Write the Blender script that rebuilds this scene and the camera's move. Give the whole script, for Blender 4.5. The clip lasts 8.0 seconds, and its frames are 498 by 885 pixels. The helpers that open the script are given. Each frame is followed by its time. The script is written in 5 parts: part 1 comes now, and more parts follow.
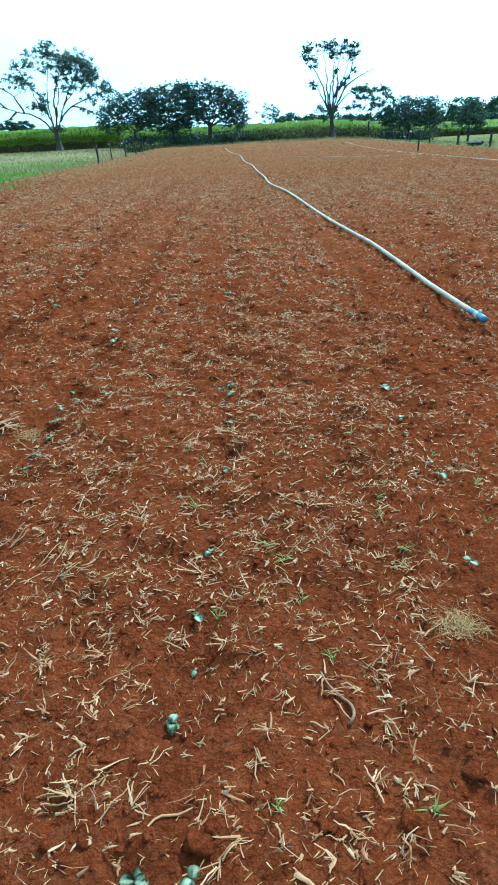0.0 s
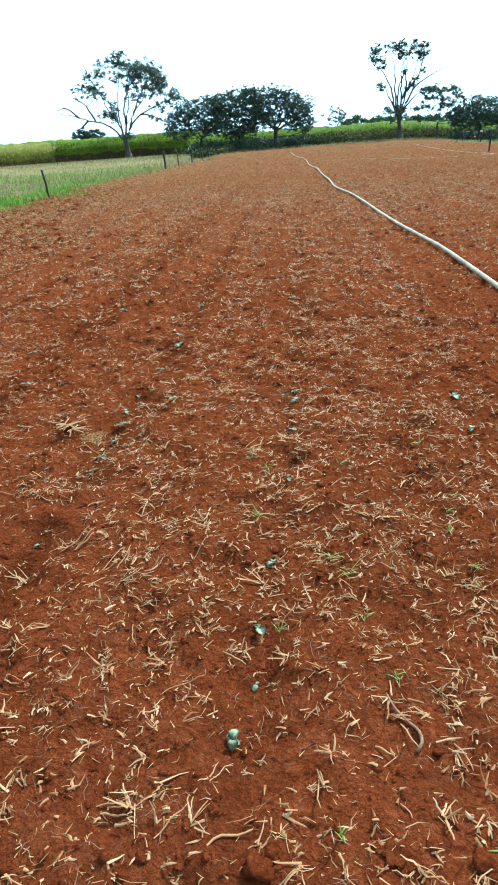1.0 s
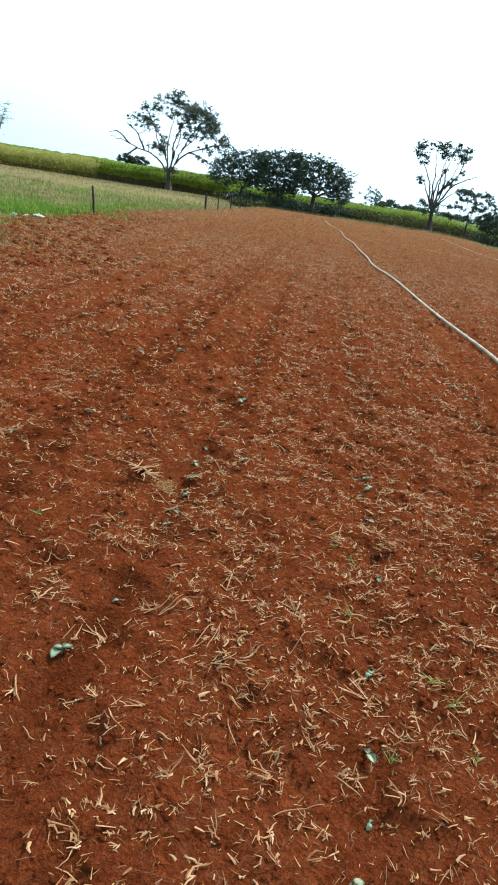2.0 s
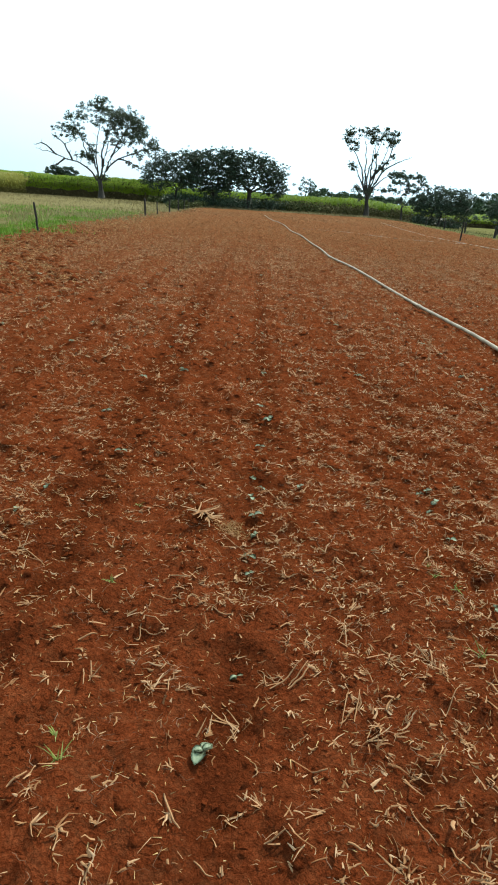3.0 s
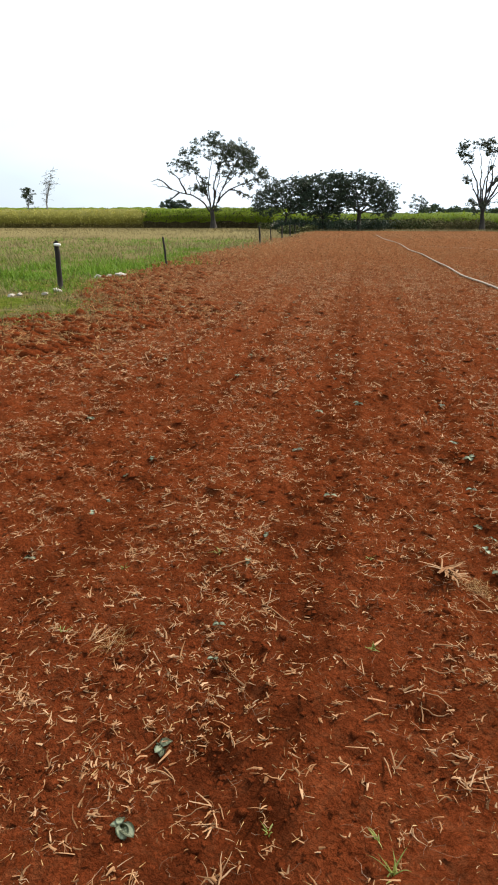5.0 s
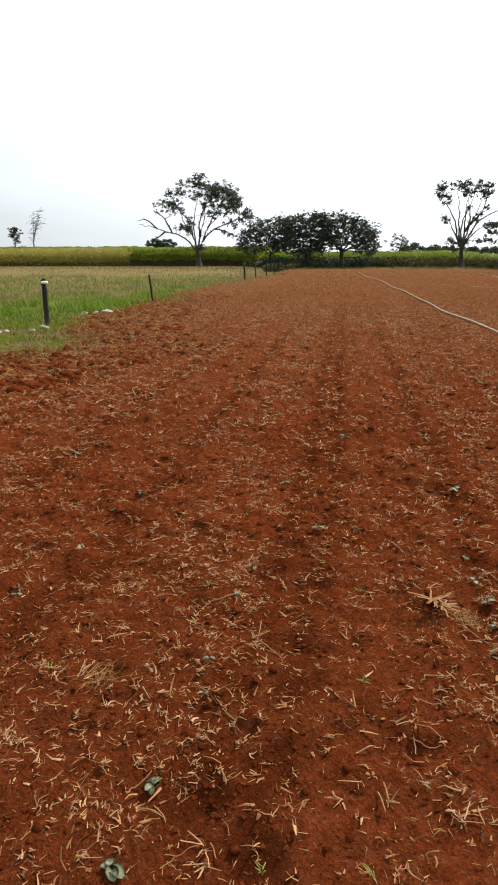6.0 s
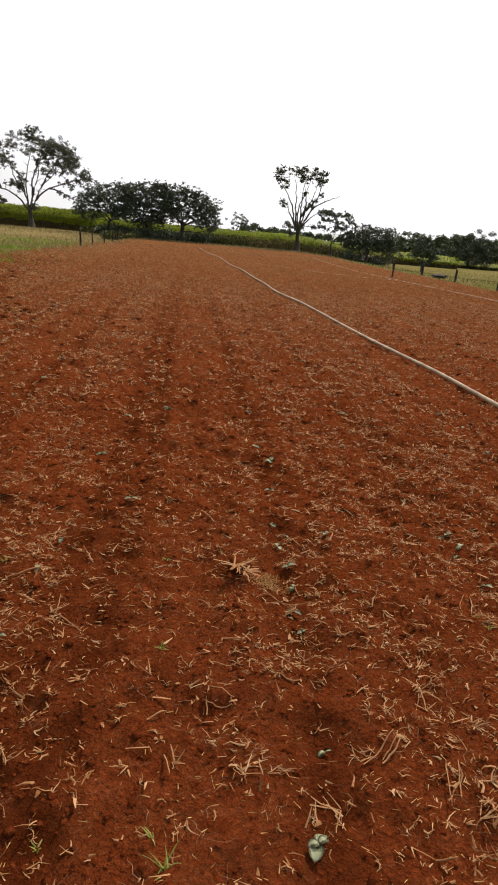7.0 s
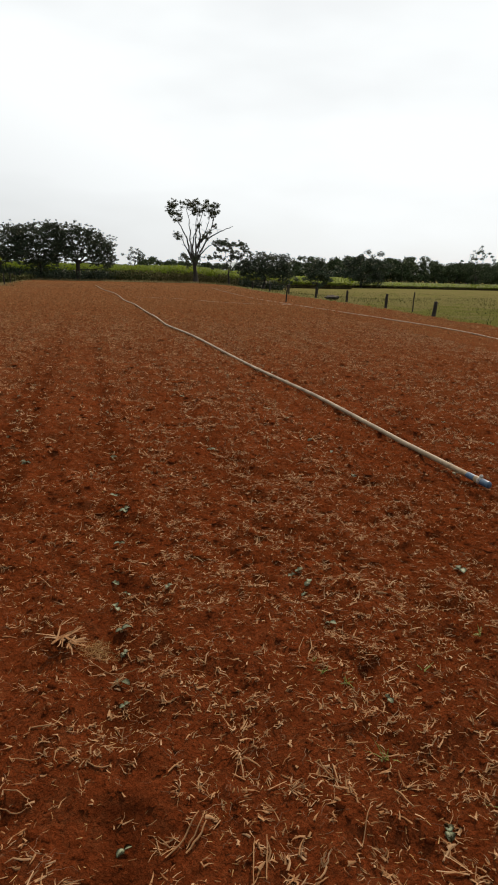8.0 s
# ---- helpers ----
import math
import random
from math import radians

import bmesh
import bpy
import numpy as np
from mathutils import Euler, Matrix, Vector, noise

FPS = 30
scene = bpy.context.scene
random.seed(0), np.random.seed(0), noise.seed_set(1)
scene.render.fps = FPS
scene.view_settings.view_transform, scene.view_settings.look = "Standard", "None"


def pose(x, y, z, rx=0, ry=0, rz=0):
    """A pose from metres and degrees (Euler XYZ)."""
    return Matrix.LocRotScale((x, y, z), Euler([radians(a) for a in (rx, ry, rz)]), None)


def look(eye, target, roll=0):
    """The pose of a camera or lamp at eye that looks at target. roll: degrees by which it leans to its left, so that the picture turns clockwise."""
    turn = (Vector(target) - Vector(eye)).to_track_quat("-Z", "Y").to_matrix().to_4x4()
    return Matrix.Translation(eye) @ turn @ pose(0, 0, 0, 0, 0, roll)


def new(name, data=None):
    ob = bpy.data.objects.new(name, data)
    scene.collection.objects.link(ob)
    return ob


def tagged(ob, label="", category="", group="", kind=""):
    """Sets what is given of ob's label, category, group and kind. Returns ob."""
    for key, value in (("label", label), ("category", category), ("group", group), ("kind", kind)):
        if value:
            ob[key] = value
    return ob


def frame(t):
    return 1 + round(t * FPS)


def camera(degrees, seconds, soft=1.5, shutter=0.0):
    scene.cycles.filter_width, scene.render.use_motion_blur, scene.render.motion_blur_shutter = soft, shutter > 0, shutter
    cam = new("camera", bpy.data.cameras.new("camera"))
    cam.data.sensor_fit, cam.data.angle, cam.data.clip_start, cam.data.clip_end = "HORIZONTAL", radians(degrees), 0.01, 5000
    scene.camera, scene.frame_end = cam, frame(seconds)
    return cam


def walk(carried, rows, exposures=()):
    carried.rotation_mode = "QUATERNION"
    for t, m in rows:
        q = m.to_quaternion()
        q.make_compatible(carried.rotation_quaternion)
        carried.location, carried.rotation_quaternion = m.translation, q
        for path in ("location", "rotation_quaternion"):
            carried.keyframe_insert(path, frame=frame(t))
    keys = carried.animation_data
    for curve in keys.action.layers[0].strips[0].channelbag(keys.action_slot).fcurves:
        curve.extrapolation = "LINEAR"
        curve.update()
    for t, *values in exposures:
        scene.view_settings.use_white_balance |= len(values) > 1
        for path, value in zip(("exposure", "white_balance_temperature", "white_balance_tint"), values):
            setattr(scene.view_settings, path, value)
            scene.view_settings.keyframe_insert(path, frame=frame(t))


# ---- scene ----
cam = camera(42.4, 8.0, soft=1.9)
PATH = [
    (0, (1.176, 0.623, 1.421), (1.087, 2.423, 0.553), -3.1),
    (0.2, (1.172, 0.621, 1.423), (1.061, 2.426, 0.571), -3.1),
    (0.5, (1.169, 0.638, 1.424), (1.004, 2.441, 0.575), -3.9),
    (1, (1.148, 0.667, 1.423), (0.878, 2.458, 0.575), -4.3),
    (1.2, (1.101, 0.71, 1.407), (0.811, 2.489, 0.54), -2.6),
    (1.5, (0.95, 0.733, 1.435), (0.682, 2.553, 0.652), 3.4),
    (1.7, (0.79, 0.743, 1.456), (0.523, 2.591, 0.74), 7.3),
    (2, (0.568, 0.743, 1.492), (0.357, 2.599, 0.779), 8.6),
    (2.2, (0.448, 0.762, 1.498), (0.261, 2.618, 0.778), 10.2),
    (3.3, (-0.182, 1.018, 1.514), (-0.227, 2.888, 0.806), 1.5),
    (3.5, (-0.312, 1.0, 1.544), (-0.3, 2.866, 0.826), 2.5),
    (4, (-0.443, 1.072, 1.525), (-0.443, 2.96, 0.865), -0.2),
    (4.5, (-0.522, 1.102, 1.562), (-0.691, 2.978, 0.889), 1.1),
    (4.7, (-0.585, 1.133, 1.562), (-0.899, 2.997, 0.911), -0.0),
    (5, (-0.632, 1.1, 1.554), (-1.049, 2.943, 0.901), -0.1),
    (5.2, (-0.621, 1.099, 1.551), (-1.026, 2.95, 0.911), -0.8),
    (6.3, (-0.657, 1.058, 1.551), (-1.035, 2.948, 1.017), 0.0),
    (6.5, (-0.68, 1.053, 1.56), (-1.084, 2.936, 1.02), 1.0),
    (6.7, (-0.659, 1.082, 1.519), (-0.964, 2.96, 0.901), 2.0),
    (6.9, (-0.551, 1.105, 1.505), (-0.598, 3.005, 0.882), 2.7),
    (7, (-0.495, 1.113, 1.517), (-0.377, 3.016, 0.913), 5.0),
    (7.2, (-0.372, 1.055, 1.558), (0.021, 2.93, 0.985), 7.0),
    (7.4, (-0.297, 1.062, 1.611), (0.104, 2.959, 1.12), 3.6),
    (7.5, (-0.297, 1.088, 1.625), (0.05, 2.996, 1.133), 2.4),
    (7.7, (-0.174, 1.173, 1.596), (0.132, 3.077, 1.065), 1.0),
    (8, (-0.023, 1.219, 1.601), (0.342, 3.119, 1.094), 1.4),
]
EXPOSURES = [(0.0, 0.92, 4480, -21), (0.5, 1.0, 5150, -9), (1.0, 1.03, 5250, -8), (1.5, 0.94, 5350, -9), (2.0, 0.63, 5950, 1), (3.5, 0.37, 6300, -3), (5.0, 0.41, 6950, 15), (6.5, 0.12, 7900, 20), (7.0, 0.02, 8200, 24), (7.5, -0.5, 7700, 17), (8.0, -0.46, 8000, 19)]
walk(cam, [(t, look(eye, target, roll)) for t, eye, target, roll in PATH], EXPOSURES)

# ---- light ----
world = bpy.data.worlds.new("sky")
scene.world = world
world.use_nodes = True
wn, wl = world.node_tree.nodes, world.node_tree.links
SUN_EL, SUN_AZ = radians(44), radians(35)  # azimuth from +y towards +x
sky = wn.new("ShaderNodeTexSky")
sky.sky_type = "NISHITA"
sky.sun_disc = False
sky.sun_elevation, sky.sun_rotation = SUN_EL, SUN_AZ
sky.dust_density, sky.air_density = 1.0, 1.0
veil_pos = wn.new("ShaderNodeTexCoord")
veil_map = wn.new("ShaderNodeMapping")
veil_map.inputs["Scale"].default_value = (1.0, 1.0, 3.2)
veil = wn.new("ShaderNodeTexNoise")
veil.inputs["Scale"].default_value, veil.inputs["Detail"].default_value = 1.7, 4.0
veil_ramp = wn.new("ShaderNodeMapRange")
veil_ramp.inputs["From Min"].default_value, veil_ramp.inputs["From Max"].default_value = 0.36, 0.62
veil_ramp.inputs["To Min"].default_value, veil_ramp.inputs["To Max"].default_value = 0.78, 1.0
cloud = wn.new("ShaderNodeMix")
cloud.data_type = "RGBA"
cloud.inputs["B"].default_value = (20.8, 25.8, 29.8, 1)
glow = wn.new("ShaderNodeVectorMath")
glow.operation = "DOT_PRODUCT"
glow.inputs[1].default_value = (math.sin(SUN_AZ) * math.cos(SUN_EL), math.cos(SUN_AZ) * math.cos(SUN_EL), math.sin(SUN_EL) + 0.6)
glow_ramp = wn.new("ShaderNodeMapRange")
for key, value in zip(("From Min", "From Max", "To Min", "To Max"), (0.36, 0.80, 0.58, 1.0)):
    glow_ramp.inputs[key].default_value = value
veiled = wn.new("ShaderNodeMix")
veiled.data_type, veiled.blend_type = "RGBA", "MULTIPLY"
veiled.inputs["Factor"].default_value = 1.0
background = wn["Background"]
background.inputs["Strength"].default_value = 0.056
wl.new(veil_pos.outputs["Generated"], veil_map.inputs["Vector"])
wl.new(veil_map.outputs["Vector"], veil.inputs["Vector"])
wl.new(veil.outputs["Fac"], veil_ramp.inputs["Value"])
wl.new(veil_ramp.outputs["Result"], cloud.inputs["Factor"])
wl.new(sky.outputs["Color"], cloud.inputs["A"])
wl.new(veil_pos.outputs["Generated"], glow.inputs[0])
wl.new(glow.outputs["Value"], glow_ramp.inputs["Value"])
wl.new(cloud.outputs["Result"], veiled.inputs["A"])
wl.new(glow_ramp.outputs["Result"], veiled.inputs["B"])
wl.new(veiled.outputs["Result"], background.inputs["Color"])

sun = new("sun", bpy.data.lights.new("sun", "SUN"))
sun.data.energy, sun.data.angle, sun.data.color = 5.0, radians(2), (1.0, 0.93, 0.82)
sun_way = Vector((math.sin(SUN_AZ) * math.cos(SUN_EL), math.cos(SUN_AZ) * math.cos(SUN_EL), math.sin(SUN_EL)))
sun.matrix_world = look(sun_way * 50, (0, 0, 0))


# ---- materials ----
def material(name, rough=0.8, spec=0.3):
    m = bpy.data.materials.new(name)
    m.use_nodes = True
    b = m.node_tree.nodes["Principled BSDF"]
    b.inputs["Roughness"].default_value = rough
    b.inputs["Specular IOR Level"].default_value = spec
    return m, m.node_tree.nodes, m.node_tree.links, b


def noise_node(n, l, scale, detail=4.0, rough=0.55, vector=None, distortion=0.0):
    k = n.new("ShaderNodeTexNoise")
    k.inputs["Scale"].default_value, k.inputs["Detail"].default_value = scale, detail
    k.inputs["Roughness"].default_value, k.inputs["Distortion"].default_value = rough, distortion
    if vector:
        l.new(vector, k.inputs["Vector"])
    return k.outputs["Fac"]


def ramp(n, l, value, *stops):
    k = n.new("ShaderNodeValToRGB")
    e = k.color_ramp.elements
    while len(e) < len(stops):
        e.new(0.5)
    for s, (p, c) in zip(e, stops):
        s.position, s.color = p, (*c, 1)
    l.new(value, k.inputs["Fac"])
    return k.outputs["Color"]


def mapped(n, l, value, a, b, c=0.0, d=1.0):
    k = n.new("ShaderNodeMapRange")
    for key, v in zip(("From Min", "From Max", "To Min", "To Max"), (a, b, c, d)):
        k.inputs[key].default_value = v
    l.new(value, k.inputs["Value"])
    return k.outputs["Result"]


def mixed(n, l, fac, a, b, blend="MIX"):
    k = n.new("ShaderNodeMix")
    k.data_type, k.blend_type = "RGBA", blend
    for key, v in (("Factor", fac), ("A", a), ("B", b)):
        if isinstance(v, tuple):
            k.inputs[key].default_value = (*v, 1)
        elif isinstance(v, float):
            k.inputs[key].default_value = v
        else:
            l.new(v, k.inputs[key])
    return k.outputs["Result"]


def calc(n, l, op, a, b):
    k = n.new("ShaderNodeMath")
    k.operation = op
    for i, v in enumerate((a, b)):
        if isinstance(v, (int, float)):
            k.inputs[i].default_value = v
        else:
            l.new(v, k.inputs[i])
    return k.outputs[0]


def bump(n, l, b, height, strength, distance):
    k = n.new("ShaderNodeBump")
    k.inputs["Strength"].default_value, k.inputs["Distance"].default_value = strength, distance
    l.new(height, k.inputs["Height"])
    l.new(k.outputs["Normal"], b.inputs["Normal"])


def position(n):
    return n.new("ShaderNodeNewGeometry").outputs["Position"]


def island(n):
    return n.new("ShaderNodeNewGeometry").outputs["Random Per Island"]


def soil_colour(n, l, pos):
    """Red latosol: moist and dry patches, crumbs and dust, with shade between clods painted in."""
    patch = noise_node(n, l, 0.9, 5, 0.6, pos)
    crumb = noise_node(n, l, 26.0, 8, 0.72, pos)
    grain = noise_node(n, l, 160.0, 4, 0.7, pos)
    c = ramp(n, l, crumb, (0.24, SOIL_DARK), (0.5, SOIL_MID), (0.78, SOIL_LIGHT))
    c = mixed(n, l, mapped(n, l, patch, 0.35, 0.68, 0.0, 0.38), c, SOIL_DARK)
    # lump-sized dark blotches, painted in as the shade between clods
    clod_shade = noise_node(n, l, 6.5, 5, 0.7, pos, 0.6)
    c = mixed(n, l, mapped(n, l, clod_shade, 0.47, 0.66, 0.0, 0.5), c, SOIL_DARK)
    c = mixed(n, l, mapped(n, l, grain, 0.55, 0.75, 0.0, 0.14), c, SOIL_LIGHT)
    # granules, each a little lighter or darker
    cell = n.new("ShaderNodeTexVoronoi")
    cell.inputs["Scale"].default_value = 75.0
    shift = n.new("ShaderNodeVectorMath")
    shift.operation = "MULTIPLY_ADD"
    l.new(crumb, shift.inputs[0])
    shift.inputs[1].default_value = (0.06, 0.06, 0.06)
    l.new(pos, shift.inputs[2])
    l.new(shift.outputs[0], cell.inputs["Vector"])
    tone = n.new("ShaderNodeSeparateColor")
    l.new(cell.outputs["Color"], tone.inputs[0])
    c = mixed(n, l, mapped(n, l, tone.outputs[0], 0.55, 1.0, 0.0, 0.2), c, SOIL_LIGHT)
    c = mixed(n, l, mapped(n, l, tone.outputs[1], 0.6, 1.0, 0.0, 0.2), c, SOIL_DARK)
    crumb = calc(n, l, "SUBTRACT", crumb, calc(n, l, "MULTIPLY", cell.outputs["Distance"], 0.22))
    return c, crumb, grain


SOIL_DARK, SOIL_MID, SOIL_LIGHT = (0.064, 0.0136, 0.0044), (0.178, 0.0382, 0.0119), (0.260, 0.0662, 0.0238)


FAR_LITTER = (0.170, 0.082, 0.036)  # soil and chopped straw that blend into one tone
ROW_SPACING, ROW_X = 1.0, -0.09
ROW_SLANT = 0.055  # beyond 5 m the rows lean to the left


def ground_material():
    m, n, l, b = material("ground_soil_and_grass", 1.0, 0.0)
    pos = position(n)
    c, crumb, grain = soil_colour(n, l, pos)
    # chopped straw that the eye cannot pick apart far off
    sep = n.new("ShaderNodeSeparateXYZ")
    l.new(pos, sep.inputs[0])
    flakes = noise_node(n, l, 17.0, 3, 0.8, pos, 1.2)
    drifts = noise_node(n, l, 2.3, 5, 0.65, pos)
    lean = calc(n, l, "MULTIPLY", calc(n, l, "MAXIMUM", calc(n, l, "SUBTRACT", sep.outputs["Y"], 5.0), 0.0), ROW_SLANT)
    straight = calc(n, l, "ADD", sep.outputs["X"], lean)
    along = n.new("ShaderNodeCombineXYZ")
    l.new(straight, along.inputs[0])
    l.new(calc(n, l, "MULTIPLY", sep.outputs["Y"], 0.03), along.inputs[1])
    lanes = noise_node(n, l, 2.6, 3, 0.6, along.outputs[0])
    drifts = calc(n, l, "ADD", calc(n, l, "MULTIPLY", drifts, 0.45), calc(n, l, "MULTIPLY", lanes, 0.55))
    straw = calc(n, l, "MULTIPLY", mapped(n, l, flakes, 0.47, 0.58), mapped(n, l, drifts, 0.36, 0.6, 0.3, 1.0))
    amount = mapped(n, l, sep.outputs["Y"], 5.0, 26.0, 0.1, 0.95)
    straw = calc(n, l, "MULTIPLY", straw, amount)
    c = mixed(n, l, straw, c, (0.21, 0.125, 0.058))
    c = mixed(n, l, mapped(n, l, sep.outputs["Y"], 8.0, 36.0, 0.0, 0.76), c, FAR_LITTER)
    # shade of hollows further out, painted into the soil colour by noise
    hollow_shade = noise_node(n, l, 3.4, 4, 0.75, pos, 0.8)
    deep = calc(n, l, "MULTIPLY", mapped(n, l, hollow_shade, 0.44, 0.62, 0.0, 0.6), mapped(n, l, sep.outputs["Y"], 14.0, 30.0))
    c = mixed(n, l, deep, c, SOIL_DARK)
    # darker soil in bands along the planted rows and one wheel line
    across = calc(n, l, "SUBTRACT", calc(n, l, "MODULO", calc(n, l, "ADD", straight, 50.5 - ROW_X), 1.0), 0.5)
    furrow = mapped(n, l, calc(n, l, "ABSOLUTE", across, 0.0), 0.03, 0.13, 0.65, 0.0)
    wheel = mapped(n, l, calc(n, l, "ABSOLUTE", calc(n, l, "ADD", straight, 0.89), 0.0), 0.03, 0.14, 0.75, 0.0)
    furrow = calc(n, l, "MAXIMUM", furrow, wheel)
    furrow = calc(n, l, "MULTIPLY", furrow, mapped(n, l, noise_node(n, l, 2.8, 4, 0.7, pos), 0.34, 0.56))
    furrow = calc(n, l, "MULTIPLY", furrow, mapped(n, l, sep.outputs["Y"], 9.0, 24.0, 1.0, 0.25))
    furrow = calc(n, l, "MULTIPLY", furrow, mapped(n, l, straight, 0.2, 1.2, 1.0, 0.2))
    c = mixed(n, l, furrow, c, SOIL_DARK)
    # pasture
    att = n.new("ShaderNodeAttribute")
    att.attribute_name = "grass"
    edge = noise_node(n, l, 2.6, 6, 0.75, pos)
    mask = calc(n, l, "ADD", att.outputs["Fac"], calc(n, l, "MULTIPLY", mapped(n, l, edge, 0.3, 0.7, -0.6, 0.6), mapped(n, l, att.outputs["Fac"], 0.0, 0.25)))
    mask = mapped(n, l, mask, 0.35, 0.65)
    tall = noise_node(n, l, 0.45, 5, 0.65, pos)
    fine = noise_node(n, l, 7.0, 6, 0.75, pos)
    g = ramp(n, l, fine, (0.3, (0.040, 0.060, 0.007)), (0.5, (0.09, 0.115, 0.016)), (0.72, (0.17, 0.155, 0.042)))
    dry = calc(n, l, "ADD", tall, mapped(n, l, sep.outputs["Y"], 18.0, 42.0, -0.04, 0.19))
    dry = calc(n, l, "SUBTRACT", dry, mapped(n, l, sep.outputs["X"], 8.0, 14.0, 0.0, 0.12))
    g = mixed(n, l, mapped(n, l, dry, 0.46, 0.56, 0.0, 0.85), g, (0.185, 0.143, 0.070))
    g = mixed(n, l, mapped(n, l, sep.outputs["X"], 8.0, 14.0, 0.0, 0.6), g, (0.105, 0.098, 0.038))
    c = mixed(n, l, mask, c, g)
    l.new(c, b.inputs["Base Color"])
    h = calc(n, l, "ADD", crumb, calc(n, l, "MULTIPLY", grain, 0.3))
    bump(n, l, b, h, 1.0, 0.07)
    return m


def soil_material():
    m, n, l, b = material("loose_red_soil", 1.0, 0.0)
    pos = position(n)
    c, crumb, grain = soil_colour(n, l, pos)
    c = mixed(n, l, mapped(n, l, island(n), 0, 1, 0.0, 0.3), c, SOIL_DARK)
    sep = n.new("ShaderNodeSeparateXYZ")
    l.new(pos, sep.inputs[0])
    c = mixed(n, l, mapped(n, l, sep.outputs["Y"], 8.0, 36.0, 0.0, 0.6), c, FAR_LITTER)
    l.new(c, b.inputs["Base Color"])
    bump(n, l, b, calc(n, l, "ADD", crumb, calc(n, l, "MULTIPLY", grain, 0.5)), 1.0, 0.035)
    return m


def speckled(name, stops, scale, rough, rel=0.4, dist=0.004, spec=0.3, by_island=True, stretch=None, thin=0.0, patch=None):
    """A natural surface: a colour from each piece's own chance, broken up by two scales of noise."""
    m, n, l, b = material(name, rough, spec)
    vec = n.new("ShaderNodeTexCoord").outputs["Object"]
    if stretch:
        k = n.new("ShaderNodeMapping")
        k.inputs["Scale"].default_value = stretch
        l.new(vec, k.inputs["Vector"])
        vec = k.outputs["Vector"]
    big, small = noise_node(n, l, scale, 4, 0.6, vec), noise_node(n, l, scale * 7, 5, 0.7, vec)
    if by_island:
        v = calc(n, l, "ADD", calc(n, l, "MULTIPLY", island(n), 0.7), mapped(n, l, big, 0.3, 0.7, -0.05, 0.35))
    else:
        v = mapped(n, l, big, 0.3, 0.7)
    c = ramp(n, l, v, *stops)
    c = mixed(n, l, mapped(n, l, small, 0.45, 0.75, 0.0, 0.35), c, tuple(0.55 * x for x in stops[0][1]))
    if patch:
        where = position(n)
        sep = n.new("ShaderNodeSeparateXYZ")
        l.new(where, sep.inputs[0])
        dry = calc(n, l, "ADD", noise_node(n, l, 0.45, 5, 0.65, where), mapped(n, l, sep.outputs["Y"], 18.0, 42.0, -0.04, 0.19))
        dry = calc(n, l, "SUBTRACT", dry, mapped(n, l, sep.outputs["X"], 8.0, 14.0, 0.0, 0.12))
        c = mixed(n, l, mapped(n, l, dry, 0.46, 0.56, 0.0, 0.85), c, patch)
    l.new(c, b.inputs["Base Color"])
    if rel:
        bump(n, l, b, small, rel, dist)
    if thin:
        # light shines through a thin leaf
        t = n.new("ShaderNodeBsdfTranslucent")
        l.new(c, t.inputs["Color"])
        both = n.new("ShaderNodeMixShader")
        both.inputs["Fac"].default_value = thin
        l.new(b.outputs["BSDF"], both.inputs[1])
        l.new(t.outputs["BSDF"], both.inputs[2])
        l.new(both.outputs["Shader"], n["Material Output"].inputs["Surface"])
    return m


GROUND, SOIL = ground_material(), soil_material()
STRAW = speckled("dry_straw", [(0.0, (0.115, 0.042, 0.0145)), (0.3, (0.21, 0.096, 0.039)), (0.65, (0.30, 0.158, 0.076)), (1.0, (0.42, 0.260, 0.150))], 30, 0.8, 0.3, 0.002, spec=0.1)
STRAW_FAR = speckled("weathered_straw", [(0.0, (0.11, 0.045, 0.016)), (0.5, (0.215, 0.107, 0.045)), (1.0, (0.37, 0.215, 0.105))], 30, 0.8, 0.0, spec=0.05)
STRAW_OLD = speckled("golden_dry_grass", [(0.0, (0.1032, 0.043, 0.01376)), (0.5, (0.2924, 0.1548, 0.0516)), (1.0, (0.4816, 0.3096, 0.129))], 30, 0.8, 0.3, 0.002)
SEEDLING = speckled("seedling_leaf", [(0.0, (0.18, 0.205, 0.125)), (0.6, (0.275, 0.305, 0.195)), (1.0, (0.40, 0.42, 0.295))], 60, 0.5, 0.3, 0.001, thin=0.3)
STEM = speckled("seedling_stem", [(0.0, (0.16, 0.18, 0.07)), (1.0, (0.30, 0.20, 0.10))], 80, 0.6, 0.2, 0.001)
FUZZ = speckled("golden_dry_fibre", [(0.0, (0.095, 0.042, 0.015)), (0.5, (0.22, 0.113, 0.040)), (1.0, (0.39, 0.23, 0.095))], 30, 0.8, 0.2, 0.001, spec=0.1)
ROOT = speckled("brown_root", [(0.0, (0.085, 0.04, 0.02)), (0.6, (0.17, 0.09, 0.05)), (1.0, (0.29, 0.19, 0.125))], 40, 0.85, 0.2, 0.001, spec=0.1)
GRASS = speckled("green_grass_blade", [(0.0, (0.085, 0.105, 0.016)), (0.6, (0.185, 0.205, 0.036)), (1.0, (0.32, 0.315, 0.10))], 40, 0.6, 0.2, 0.001, thin=0.3)
WEED = speckled("green_weed_blade", [(0.0, (0.045, 0.099, 0.00675)), (0.5, (0.0975, 0.1815, 0.01485)), (1.0, (0.195, 0.2805, 0.0405))], 6, 0.6, 0.0, thin=0.3, spec=0.05)
